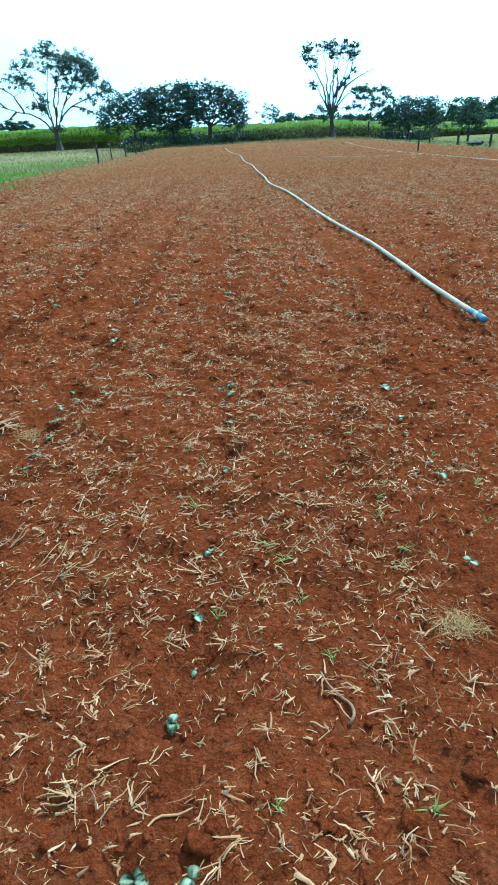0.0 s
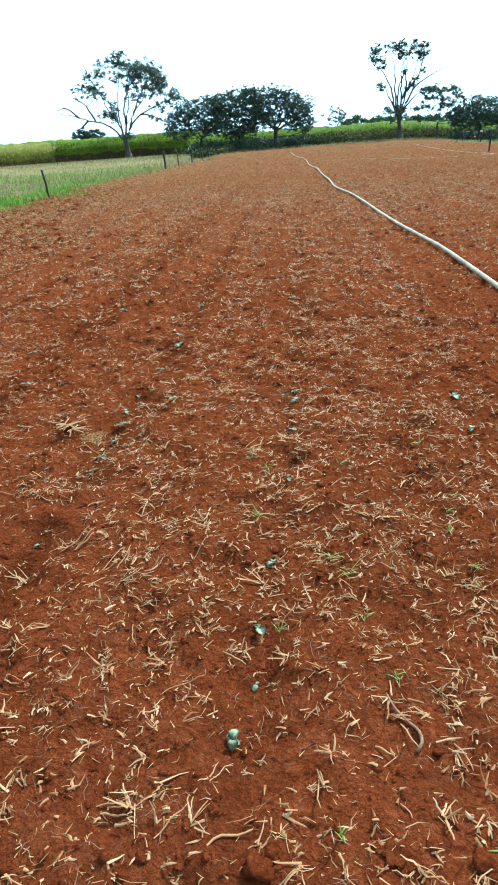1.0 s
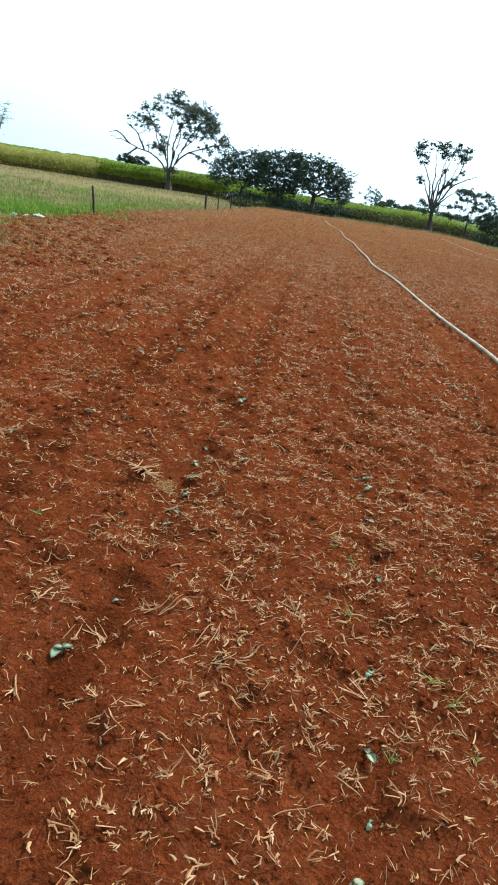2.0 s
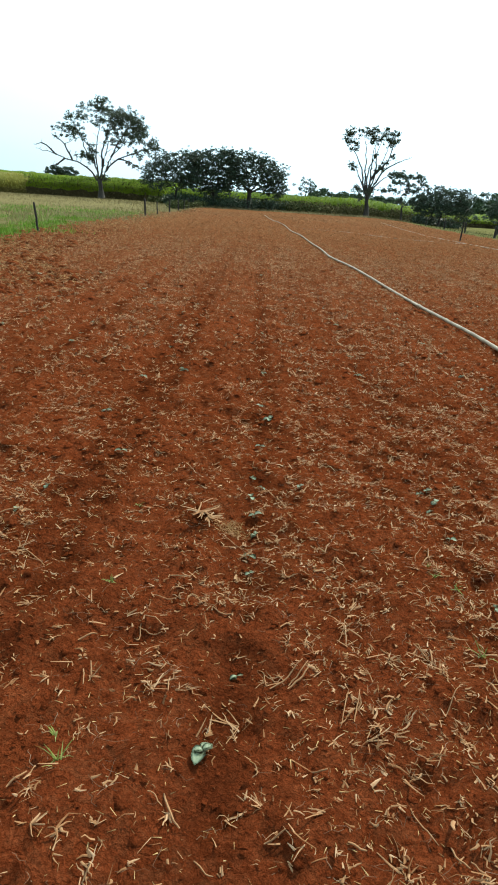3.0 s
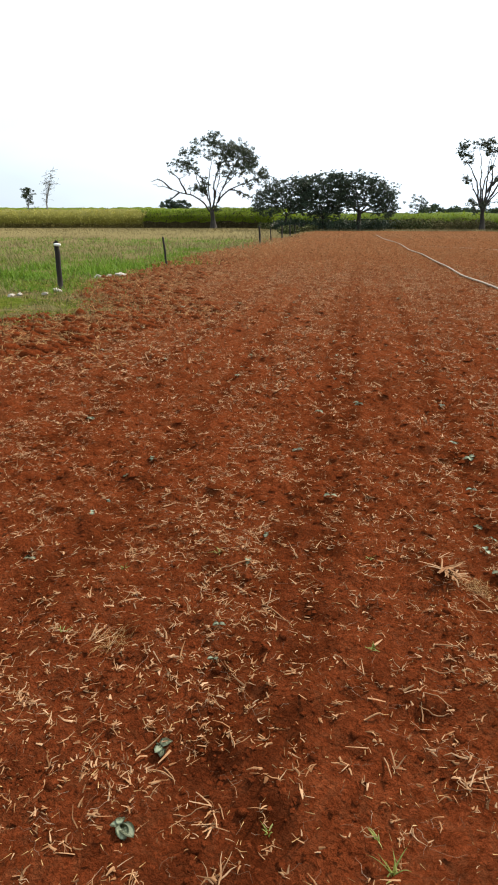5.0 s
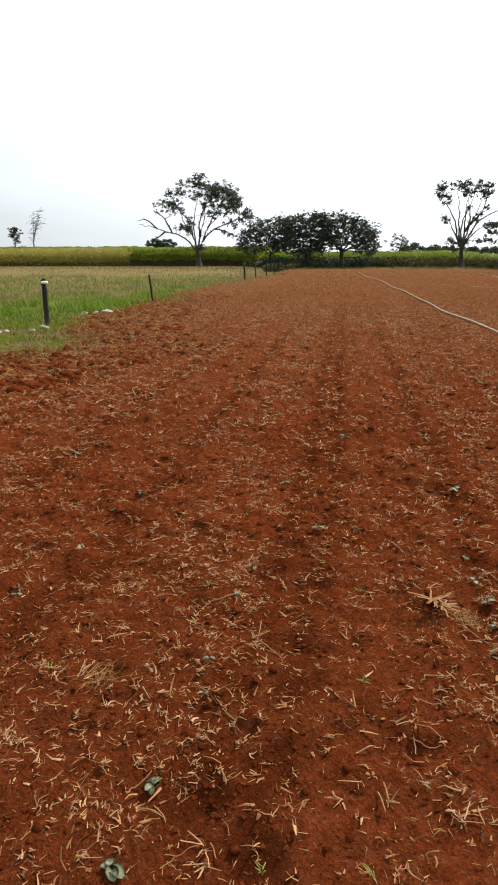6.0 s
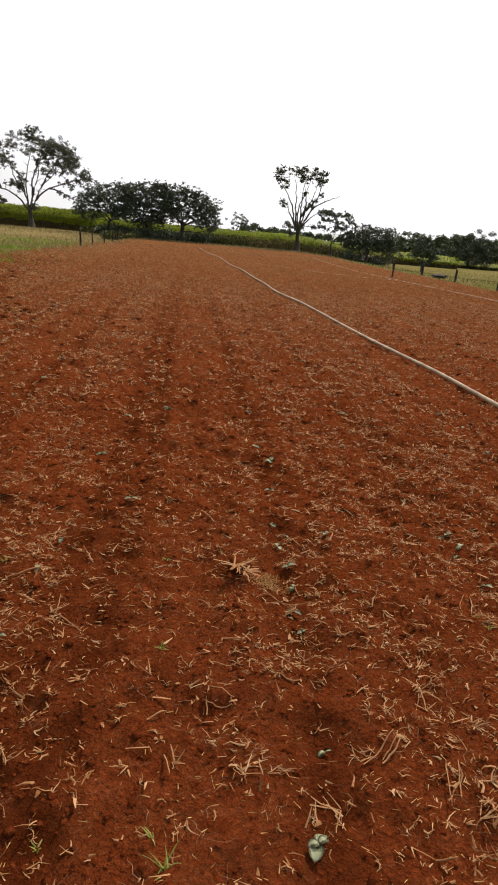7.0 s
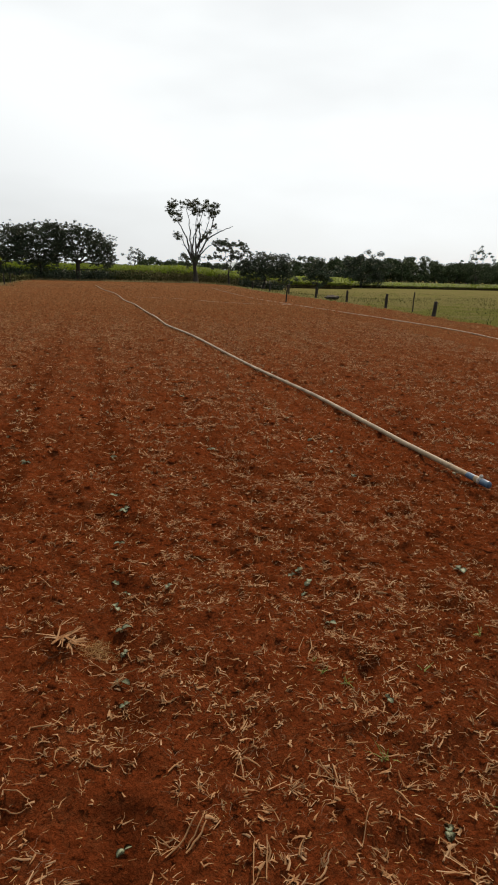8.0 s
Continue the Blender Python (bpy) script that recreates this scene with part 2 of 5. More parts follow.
PASTURE = speckled("pasture_grass", [(0.0, (0.036, 0.056, 0.0065)), (0.42, (0.077, 0.108, 0.013)), (0.7, (0.138, 0.152, 0.034)), (1.0, (0.232, 0.216, 0.086))], 2, 0.7, 0.0, thin=0.25, patch=(0.185, 0.143, 0.072), spec=0.05)
PASTURE_DRY = speckled("dry_pasture_grass", [(0.0, (0.0748, 0.064, 0.0204)), (0.5, (0.1564, 0.1216, 0.051)), (1.0, (0.272, 0.2048, 0.102))], 2, 0.75, 0.0, thin=0.2, spec=0.05)
BARK = speckled("grey_bark", [(0.0, (0.01736, 0.01364, 0.01116)), (1.0, (0.0589, 0.0496, 0.04092))], 2.5, 0.9, 0.8, 0.05, by_island=False, stretch=(1, 1, 0.3))
# lighter copy of the bark, with distance haze painted into its colour
HAZED_BARK = speckled("hazed_grey_bark", [(0.0, (0.14, 0.13, 0.12)), (1.0, (0.30, 0.29, 0.28))], 2.5, 0.9, 0.8, 0.05, by_island=False, stretch=(1, 1, 0.3))
LEAF = speckled("dark_tree_leaf", [(0.0, (0.022, 0.038, 0.024)), (0.6, (0.046, 0.071, 0.042)), (1.0, (0.092, 0.116, 0.066))], 1.0, 0.5, 0.0, spec=0.2, thin=0.15)
LEAF_OLIVE = speckled("olive_tree_leaf", [(0.0, (0.025, 0.038, 0.022)), (0.6, (0.055, 0.072, 0.038)), (1.0, (0.108, 0.117, 0.060))], 1.0, 0.5, 0.0, spec=0.2, thin=0.15)
WOODS = speckled("far_wood_leaf", [(0.0, (0.032, 0.052, 0.026)), (0.6, (0.056, 0.082, 0.040)), (1.0, (0.095, 0.12, 0.058))], 0.6, 0.65, 0.0, spec=0.05)
PASTURE_OLIVE = speckled("olive_pasture_grass", [(0.0, (0.045, 0.056, 0.014)), (0.5, (0.088, 0.094, 0.028)), (1.0, (0.165, 0.15, 0.06))], 2, 0.75, 0.0, thin=0.2, spec=0.05)
CANE = speckled("sugar_cane_leaf", [(0.0, (0.06342, 0.1038, 0.005476)), (0.5, (0.1441, 0.2018, 0.01156)), (1.0, (0.2652, 0.3171, 0.03042))], 0.5, 0.6, 0.0, thin=0.55, spec=0.05)
CANE_DARK = speckled("deep_green_cane_leaf", [(0.0, (0.04902, 0.08858, 0.006216)), (0.5, (0.1103, 0.1708, 0.01243)), (1.0, (0.1961, 0.2531, 0.02331))], 0.5, 0.6, 0.0, thin=0.4, spec=0.05)
CANE_DRY = speckled("ripe_cane_leaf", [(0.0, (0.156, 0.1404, 0.0273)), (0.5, (0.2808, 0.2574, 0.0546)), (1.0, (0.4212, 0.3822, 0.117))], 0.5, 0.65, 0.0, thin=0.5, spec=0.05)
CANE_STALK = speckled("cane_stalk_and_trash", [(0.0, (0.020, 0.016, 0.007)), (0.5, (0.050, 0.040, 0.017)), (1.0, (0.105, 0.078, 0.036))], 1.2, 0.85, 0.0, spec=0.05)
CANE_FOOT = speckled("ripe_cane_trash", [(0.0, (0.07, 0.0595, 0.0175)), (0.5, (0.154, 0.1225, 0.035)), (1.0, (0.252, 0.196, 0.07))], 1.2, 0.85, 0.0, spec=0.05)
BRUSH = speckled("undergrowth_leaf", [(0.0, (0.02, 0.028, 0.0096)), (0.5, (0.056, 0.068, 0.0224)), (1.0, (0.128, 0.116, 0.048))], 0.8, 0.75, 0.0, spec=0.05)
BRUSH_DRY = speckled("dry_brush_leaf", [(0.0, (0.035, 0.034, 0.013)), (0.5, (0.085, 0.078, 0.03)), (1.0, (0.165, 0.135, 0.058))], 0.8, 0.8, 0.0, spec=0.05)
POST = speckled("weathered_post_wood", [(0.0, (0.010, 0.008, 0.007)), (1.0, (0.036, 0.027, 0.021))], 6, 0.9, 0.8, 0.01, by_island=False, stretch=(1, 1, 0.15))
PIPE = speckled("weathered_pale_pipe", [(0.0, (0.135, 0.084, 0.043)), (0.45, (0.255, 0.180, 0.104)), (1.0, (0.350, 0.270, 0.172))], 3.0, 0.5, 0.15, 0.002, 0.4, by_island=False)
BLUE = speckled("blue_pvc", [(0.0, (0.02, 0.05625, 0.105)), (1.0, (0.052, 0.12, 0.1875))], 18, 0.4, 0.2, 0.001, 0.5, by_island=False)
CLAMP = speckled("dull_clamp_metal", [(0.0, (0.16, 0.13, 0.10)), (1.0, (0.50, 0.47, 0.43))], 40, 0.5, 0.3, 0.001, 0.5, by_island=False)
HOSE = speckled("pale_irrigation_hose", [(0.0, (0.26, 0.17, 0.11)), (1.0, (0.42, 0.33, 0.24))], 4.0, 0.6, 0.0, by_island=False)
STONE = speckled("pale_stone", [(0.0, (0.26, 0.22, 0.17)), (1.0, (0.48, 0.44, 0.37))], 9, 0.85, 0.6, 0.01, by_island=False)
INSULATOR = speckled("white_insulator", [(0.0, (0.62, 0.60, 0.56)), (1.0, (0.80, 0.79, 0.76))], 30, 0.4, 0.0, by_island=False)
# the hill's haze is put into its pale blue-grey base colour
HILL = speckled("hazy_hill", [(0.0, (0.22, 0.28, 0.30)), (1.0, (0.33, 0.38, 0.38))], 0.01, 1.0, 0.0, by_island=False)


# ---- helpers for meshes ----
rng = np.random.default_rng(7)


def lattice(ix, iy, seed):
    h = (ix.astype(np.int64) * 374761393 + iy.astype(np.int64) * 668265263 + seed * 974634777) & 0xFFFFFFFF
    h = ((h ^ (h >> 13)) * 1274126177) & 0xFFFFFFFF
    return ((h ^ (h >> 16)) & 0xFFFF) / 65535.0


def vnoise(x, y, seed=0):
    ix, iy = np.floor(x), np.floor(y)
    u, v = x - ix, y - iy
    u, v = u * u * (3 - 2 * u), v * v * (3 - 2 * v)
    a, b = lattice(ix, iy, seed), lattice(ix + 1, iy, seed)
    c, d = lattice(ix, iy + 1, seed), lattice(ix + 1, iy + 1, seed)
    return (a + (b - a) * u) * (1 - v) + (c + (d - c) * u) * v


def domes(x, y, seed):
    """Rounded lumps packed side by side, with creases between them."""
    ix, iy = np.floor(x), np.floor(y)
    best = np.full(x.shape, 9.0)
    for i in (-1, 0, 1):
        for j in (-1, 0, 1):
            cx, cy = ix + i, iy + j
            px, py = cx + 0.1 + 0.8 * lattice(cx, cy, seed), cy + 0.1 + 0.8 * lattice(cx, cy, seed + 50)
            k = 0.55 + 0.9 * lattice(cx, cy, seed + 90)
            best = np.minimum(best, ((x - px) ** 2 + (y - py) ** 2) * k)
    return np.sqrt(1 - 0.8 * np.clip(best, 0, 1))


def step(a, b, x):
    t = np.clip((x - a) / (b - a), 0, 1)
    return t * t * (3 - 2 * t)


def left_edge(y):
    """The field's left side, where the pasture begins."""
    e = np.interp(y, [-50, 9.5, 10.6, 11.9, 13.0, 14.8, 18.5, 25, 35, 47, 62, 95], [-7.5, -7.0, -6.5, -5.8, -6.2, -7.3, -8.3, -9.1, -9.8, -10.6, -11.6, -13.0])
    return e + 0.22 * (vnoise(y * 0.9, y * 0 + 3.0, 5) - 0.5)


def right_edge(y):
    return np.interp(y, [-50, 24, 40, 56, 70, 95], [13.4, 13.3, 13.4, 13.5, 13.6, 15.0])


def land(x, y):
    """The lie of the land without its crumbs."""
    z = 0.2 * step(50, 95, y)
    z = z + 0.1 * step(-8, -30, x) * step(60, 112, y) + 2.3 * step(-25, -120, x) * step(110, 330, y)
    z = z - 0.105 * step(0.9, 3.1, x) * (1 - step(14, 35, y))
    z = z - 0.95 * step(9, 26, x) * step(38, 85, y) * (1 - 0.3 * step(150, 300, y))
    return z


def row_x(x, y):
    """Across the rows, made straight."""
    return x + ROW_SLANT * np.maximum(y - 5.0, 0.0)


def height(x, y):
    x, y = np.asarray(x, float), np.asarray(y, float)
    z = land(x, y)
    far = np.hypot(x, y)
    near, mid = 1 - step(14, 34, far), 1 - step(25, 60, far)
    inside = step(-0.3, 0.3, x - left_edge(y)) * step(-0.3, 0.3, right_edge(y) - x)
    row = np.abs((row_x(x, y) - ROW_X + 50.5 * ROW_SPACING) % ROW_SPACING - 0.5 * ROW_SPACING)
    z = z + inside * mid * (0.035 * (vnoise(x * 0.9, y * 0.55, 1) - 0.5) + 0.04 * (vnoise(x * 2.6, y * 2.0, 2) - 0.5))
    rows = inside * (1 - step(12, 32, far)) * (0.5 + 0.5 * step(2.6, 1.6, np.abs(x + 0.4)))
    z = z - rows * 0.016 * np.exp(-((row - 0.0) / 0.09) ** 2) - rows * 0.022 * np.exp(-((row_x(x, y) + 0.89) / 0.08) ** 2) + rows * 0.01 * np.exp(-((row - 0.22) / 0.09) ** 2)
    z = z + inside * near * (0.07 * (vnoise(x * 5.5, y * 5.5, 3) - 0.5) + 0.036 * (vnoise(x * 13, y * 13, 4) - 0.5) + 0.016 * (vnoise(x * 27, y * 27, 5) - 0.5))
    rough = vnoise(x * 2.2 + 9, y * 2.2, 6)
    z = z + inside * near * (0.062 * (0.25 + rough) * (domes(x * 8.5, y * 8.5, 61) - 0.85) + 0.034 * (1.3 - rough) * (domes(x * 18, y * 18, 62) - 0.85) - 0.005)
    z = z + (1 - inside) * mid * 0.10 * (vnoise(x * 1.3, y * 1.3, 9) - 0.3)
    return z


def hz(x, y):
    return float(height(np.array([x]), np.array([y]))[0])


def raw_mesh(name, verts, faces):
    """A mesh from arrays: faces is one array, or a list of arrays with rows of one length each."""
    me = bpy.data.meshes.new(name)
    groups = faces if isinstance(faces, list) else [faces]
    groups = [np.asarray(g, np.int32) for g in groups if len(g)]
    total = np.concatenate([np.full(len(g), g.shape[1], np.int32) for g in groups])
    loops = np.concatenate([g.ravel() for g in groups])
    me.vertices.add(len(verts))
    me.vertices.foreach_set("co", np.asarray(verts, np.float32).ravel())
    me.loops.add(len(loops))
    me.loops.foreach_set("vertex_index", loops)
    me.polygons.add(len(total))
    me.polygons.foreach_set("loop_start", np.r_[0, np.cumsum(total)[:-1]].astype(np.int32))
    me.update(calc_edges=True)
    me.validate()
    return me


def solid(name, me, mat, parent=None, smooth=True, label=""):
    me.materials.append(mat)
    if smooth:
        me.polygons.foreach_set("use_smooth", np.ones(len(me.polygons), bool))
    ob = new(name, me)
    if parent:
        ob.parent = parent
    if label:
        ob["label"] = label
    return ob


def part(name, bm, mat, parent=None, label="", smooth=True):
    me = bpy.data.meshes.new(name)
    bm.to_mesh(me)
    bm.free()
    return solid(name, me, mat, parent, smooth, label)


def thing(name, x, y, z, label, category, group=""):
    ob = new(name)
    ob.location = (x, y, z)
    ob.empty_display_size = 0.1
    return tagged(ob, label, category, group)


def blades(base, way, side, length, width, droop, segs=2, thick=0.0, taper=0.25, curl=None, jag=0.0):
    """Many thin bent strips at once: base, way and side are N x 3. With thick they are ridged prisms. Returns vertices and faces."""
    n = len(base)
    rows = []
    for k in range(segs + 1):
        u = k / segs
        mid = base + way * (length * u)[:, None] - np.array([0, 0, 1.0]) * (droop * length * u * u)[:, None]
        if curl is not None:
            mid = mid + side * (curl * length * (u - u * u) * 2)[:, None]
        if jag and 0 < k < segs:
            mid = mid + side * (rng.normal(0, jag, n) * length)[:, None]
        w = width * (1 - (1 - taper) * u ** 1.5) * 0.5
        up = np.cross(side, way)
        up = up * np.sign(up[:, 2:3] + 1e-6)
        rows.append(mid - side * w[:, None])
        if thick:
            rows.append(mid + up * (thick * width)[:, None])
        rows.append(mid + side * w[:, None])
    m = 3 if thick else 2
    verts = np.stack(rows, 1).reshape(-1, 3)
    first = (np.arange(n) * m * (segs + 1))[:, None]
    quads = []
    for k in range(segs):
        a = m * k
        pairs = [(0, 1), (1, 2)] if thick else [(0, 1)]
        for p, q in pairs:
            quads.append(first + np.array([a + p, a + q, a + m + q, a + m + p]))
    return verts, np.concatenate(quads)


def leaf_cloud(centres, radii, count, size, flat=0.75):
    """Leaves as small folded quads, thick towards the rim of each clump."""
    c = np.repeat(centres, count, 0)
    r = np.repeat(radii, count, 0)
    d = rng.normal(size=c.shape)
    d /= np.linalg.norm(d, axis=1, keepdims=True)
    p = c + d * r * (rng.random((len(c), 1)) ** 0.5) * np.array([1, 1, flat])
    a = rng.normal(size=c.shape)
    a /= np.linalg.norm(a, axis=1, keepdims=True)
    b = np.cross(a, rng.normal(size=c.shape))
    b /= np.linalg.norm(b, axis=1, keepdims=True)
    s = (size * (0.6 + 0.8 * rng.random(len(c))))[:, None]
    e = np.cross(a, b)
    v = np.stack([p - a * s, p + b * s * 0.45 + e * s * 0.15, p + a * s, p - b * s * 0.45 + e * s * 0.15], 1).reshape(-1, 3)
    f = np.arange(len(v)).reshape(-1, 4)
    return v, f


def tube(points, radii, sides=8):
    """A tapering tube along points."""
    pts = [Vector(p) for p in points]
    vs, fs = [], []
    for i, p in enumerate(pts):
        d = (pts[min(i + 1, len(pts) - 1)] - pts[max(i - 1, 0)]).normalized()
        a = d.orthogonal().normalized() if abs(d.z) > 0.9 else d.cross(Vector((0, 0, 1))).normalized()
        b = d.cross(a)
        for k in range(sides):
            t = 2 * math.pi * k / sides
            vs.append(p + (a * math.cos(t) + b * math.sin(t)) * radii[i])
    for i in range(len(pts) - 1):
        for k in range(sides):
            q = (k + 1) % sides
            fs.append((i * sides + k, i * sides + q, (i + 1) * sides + q, (i + 1) * sides + k))
    return np.array([v[:] for v in vs]), np.array(fs), [tuple(range(sides)), tuple(range((len(pts) - 1) * sides, len(pts) * sides))]


def tubes_mesh(name, runs):
    """Several tubes, with closed ends, as one mesh."""
    vs, fs, caps, off = [], [], [], 0
    for points, radii, sides in runs:
        v, f, c = tube(points, radii, sides)
        vs.append(v)
        fs.append(f + off)
        caps += [tuple(i + off for i in q) for q in c]
        off += len(v)
    groups = [np.concatenate(fs)]
    for k in sorted({len(c) for c in caps}):
        groups.append(np.array([c for c in caps if len(c) == k]))
    return raw_mesh(name, np.concatenate(vs), groups)


# ---- ground: one sheet to the horizon ----
def spread(start, stop, fine, grow, most, limit):
    """Fine steps from start to stop, growing outward on the far side up to the limit."""
    out = list(np.arange(start, stop, fine))
    s = fine
    while out[-1] < limit:
        s = s * (grow if s < most else 1.16)
        out.append(out[-1] + s)
    return out


def build_ground():
    right = spread(0.3, 3.4, 0.022, 1.022, 0.9, 3500)
    left = spread(-0.3, 3.4, 0.022, 1.022, 0.9, 3500)
    xs = np.array(sorted({-v for v in left} | set(right)))
    xs = xs[np.r_[True, np.diff(xs) > 0.012]]
    ys = [-3000, -900, -300, -100, -40, -15, -6, -2.5, -1, -0.2, 0.3, 0.6, 0.85] + list(np.arange(1.0, 5.0, 0.022))
    while ys[-1] < 3800:
        ys.append(ys[-1] + min(max(0.022, 0.022 + 0.0085 * (ys[-1] - 5)), 1.1 if ys[-1] < 120 else 0.12 * ys[-1]))
    ys = np.array(ys)
    gx, gy = np.meshgrid(xs, ys)
    gz = height(gx, gy)
    verts = np.stack([gx, gy, gz], -1).reshape(-1, 3)
    w = len(xs)
    i = (np.arange(len(ys) - 1)[:, None] * w + np.arange(w - 1)[None]).ravel()
    me = raw_mesh("ground", verts, np.stack([i, i + 1, i + w + 1, i + w], 1))
    x, y = gx.ravel(), gy.ravel()
    soil = step(-0.8, 0.8, x - left_edge(y)) * step(-0.7, 0.7, right_edge(y) - x) * step(1.0, -1.0, y - 96)
    me.attributes.new("grass", "FLOAT", "POINT").data.foreach_set("value", (1 - soil).astype(np.float32))
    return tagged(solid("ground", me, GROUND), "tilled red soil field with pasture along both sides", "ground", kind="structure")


build_ground()


def ridge(name, x0, x1, y, z0, z1, seed):
    """A far, hazy hill line."""
    xs = np.linspace(x0, x1, 90)
    u = (xs - x0) / (x1 - x0)
    top = z0 + (z1 - z0) * np.sin(np.pi * u) ** 0.8 * (0.75 + 0.5 * vnoise(u * 7, u * 0, seed)) + 4 * vnoise(u * 60, u * 0, seed)
    rows = [np.stack([xs, xs * 0 + y - d, np.maximum(top * k, -30)], 1) for d, k in ((260, 0.0), (130, 0.55), (0, 1.0), (-200, 0.0))]
    v = np.concatenate(rows)
    i = (np.arange(3)[:, None] * 90 + np.arange(89)[None]).ravel()
    me = raw_mesh(name, v, np.stack([i, i + 1, i + 91, i + 90], 1))
    return tagged(solid(name, me, HILL), "hazy blue-grey hill far beyond the woods", "hill", kind="structure")


ridge("backdrop_hill", -100, 1500, 2400, -20, 44, 3)


# ---- the irrigation pipe ----
def smooth_line(points, gap):
    """Catmull-Rom through points, resampled about every gap metres."""
    p = [Vector(q) for q in points]
    p = [p[0] * 2 - p[1]] + p + [p[-1] * 2 - p[-2]]
    out = []
    for a, b, c, d in zip(p, p[1:], p[2:], p[3:]):
        k = max(1, int((c - b).length / gap))
        for i in range(k):
            t = i / k
            out.append(0.5 * (2 * b + (c - a) * t + (2 * a - 5 * b + 4 * c - d) * t * t + (3 * b - a - 3 * c + d) * t ** 3))
    return out + [p[-2]]


def on_ground(line, lift):
    z = height(np.array([p.x for p in line]), np.array([p.y for p in line]))
    z = np.convolve(np.r_[[z[0]] * 8, z, [z[-1]] * 8], np.ones(17) / 17, "valid")
    return [Vector((p.x, p.y, float(q) + lift)) for p, q in zip(line, z)]


def build_pipe():
    route = [(2.875, 5.98, 0), (2.815, 6.55, 0), (2.757, 7.2, 0), (2.695, 8.2, 0), (2.56, 9.9, 0), (2.36, 11.4, 0), (2.13, 13.3, 0), (1.85, 16.2, 0), (1.63, 18.3, 0), (1.38, 19.9, 0), (1.17, 21.4, 0),
             (1.0, 24.6, 0), (0.78, 27.4, 0), (0.57, 30.6, 0), (0.36, 34.0, 0), (-0.13, 38.5, 0), (-0.6, 46.5, 0), (-1.15, 52.5, 0), (-1.95, 58.5, 0), (-3.15, 72, 0)]
    line = on_ground(smooth_line(route, 0.45), 0.048)
    pipe = thing("irrigation_pipe", line[0].x, line[0].y, line[0].z, "long pale irrigation pipe lying across the tilled red soil", "pipe")
    local = [p - line[0] for p in line]
    along, cuts = 0.0, [0]
    for i in range(1, len(local)):
        along += (local[i] - local[i - 1]).length
        if along >= 6.0:
            cuts.append(i)
            along = 0.0
    cuts.append(len(local) - 1)
    for a, b in zip(cuts, cuts[1:]):
        if b > a:
            solid("pipe_section", tubes_mesh("pipe_section", [(local[a : b + 1], [0.0255] * (b + 1 - a), 14)]), PIPE, pipe)
        if b < len(local) - 1:
            d = (local[b + 1] - local[b]).normalized()
            solid("coupling", tubes_mesh("coupling", [([local[b] - d * 0.06, local[b] - d * 0.05, local[b] + d * 0.05, local[b] + d * 0.06], [0.0255, 0.0285, 0.0285, 0.0255], 14)]), PIPE, pipe)
    d = (local[0] - local[1]).normalized()

    def ring(name, a, b, r, mat, label=""):
        e = min(0.006, (b - a) / 3)
        me = tubes_mesh(name, [([d * a, d * (a + e), d * (b - e), d * b], [r * 0.93, r, r, r * 0.93], 18)])
        return solid(name, me, mat, pipe, label=label)

    ring("blue_band", -0.13, -0.015, 0.027, BLUE, "scuffed blue painted band")
    ring("socket", -0.02, 0.035, 0.030, PIPE)
    clamp = ring("clamp", 0.03, 0.055, 0.033, CLAMP, "rusty clamp ring with a lug")
    lug = bmesh.new()
    bmesh.ops.create_cube(lug, size=1, matrix=Matrix.Translation(d * 0.043 + Vector((0.008, 0, 0.037))) @ Matrix.Diagonal((0.03, 0.022, 0.03, 1)))
    bmesh.ops.bevel(lug, geom=lug.edges[:], offset=0.005, segments=2, affect="EDGES")
    part("clamp_lug", lug, CLAMP, clamp)
    ring("neck", 0.05, 0.075, 0.024, CLAMP)
    ring("end_cap", 0.07, 0.165, 0.030, BLUE, "bright blue end cap")


build_pipe()


def build_hose(route, radius, label):
    line = on_ground(smooth_line([(x, y, 0) for x, y in route], 0.5), radius * 0.9)
    wob = [p + Vector((0.05 * (vnoise(np.array([p.y * 0.5]), np.array([2.0]), 4)[0] - 0.5), 0, 0)) for p in line]
    ob = solid("irrigation_hose", tubes_mesh("irrigation_hose", [(wob, [radius] * len(wob), 8)]), HOSE)
    return tagged(ob, label, "hose")


build_hose([(10.4, 15.5), (10.7, 18.5), (10.85, 22), (10.4, 25.7), (9.8, 30.6), (9.2, 36.5), (8.7, 42.5), (8.55, 48), (8.75, 62), (9.0, 72)], 0.018, "thin pale irrigation hose along the field's far side")
build_hose([(0.6, 44.2), (2.2, 43.2), (3.5, 42.1), (5.6, 38.2), (8.2, 36.8), (9.15, 36.9)], 0.012, "thin pale hose lying across the distant soil")


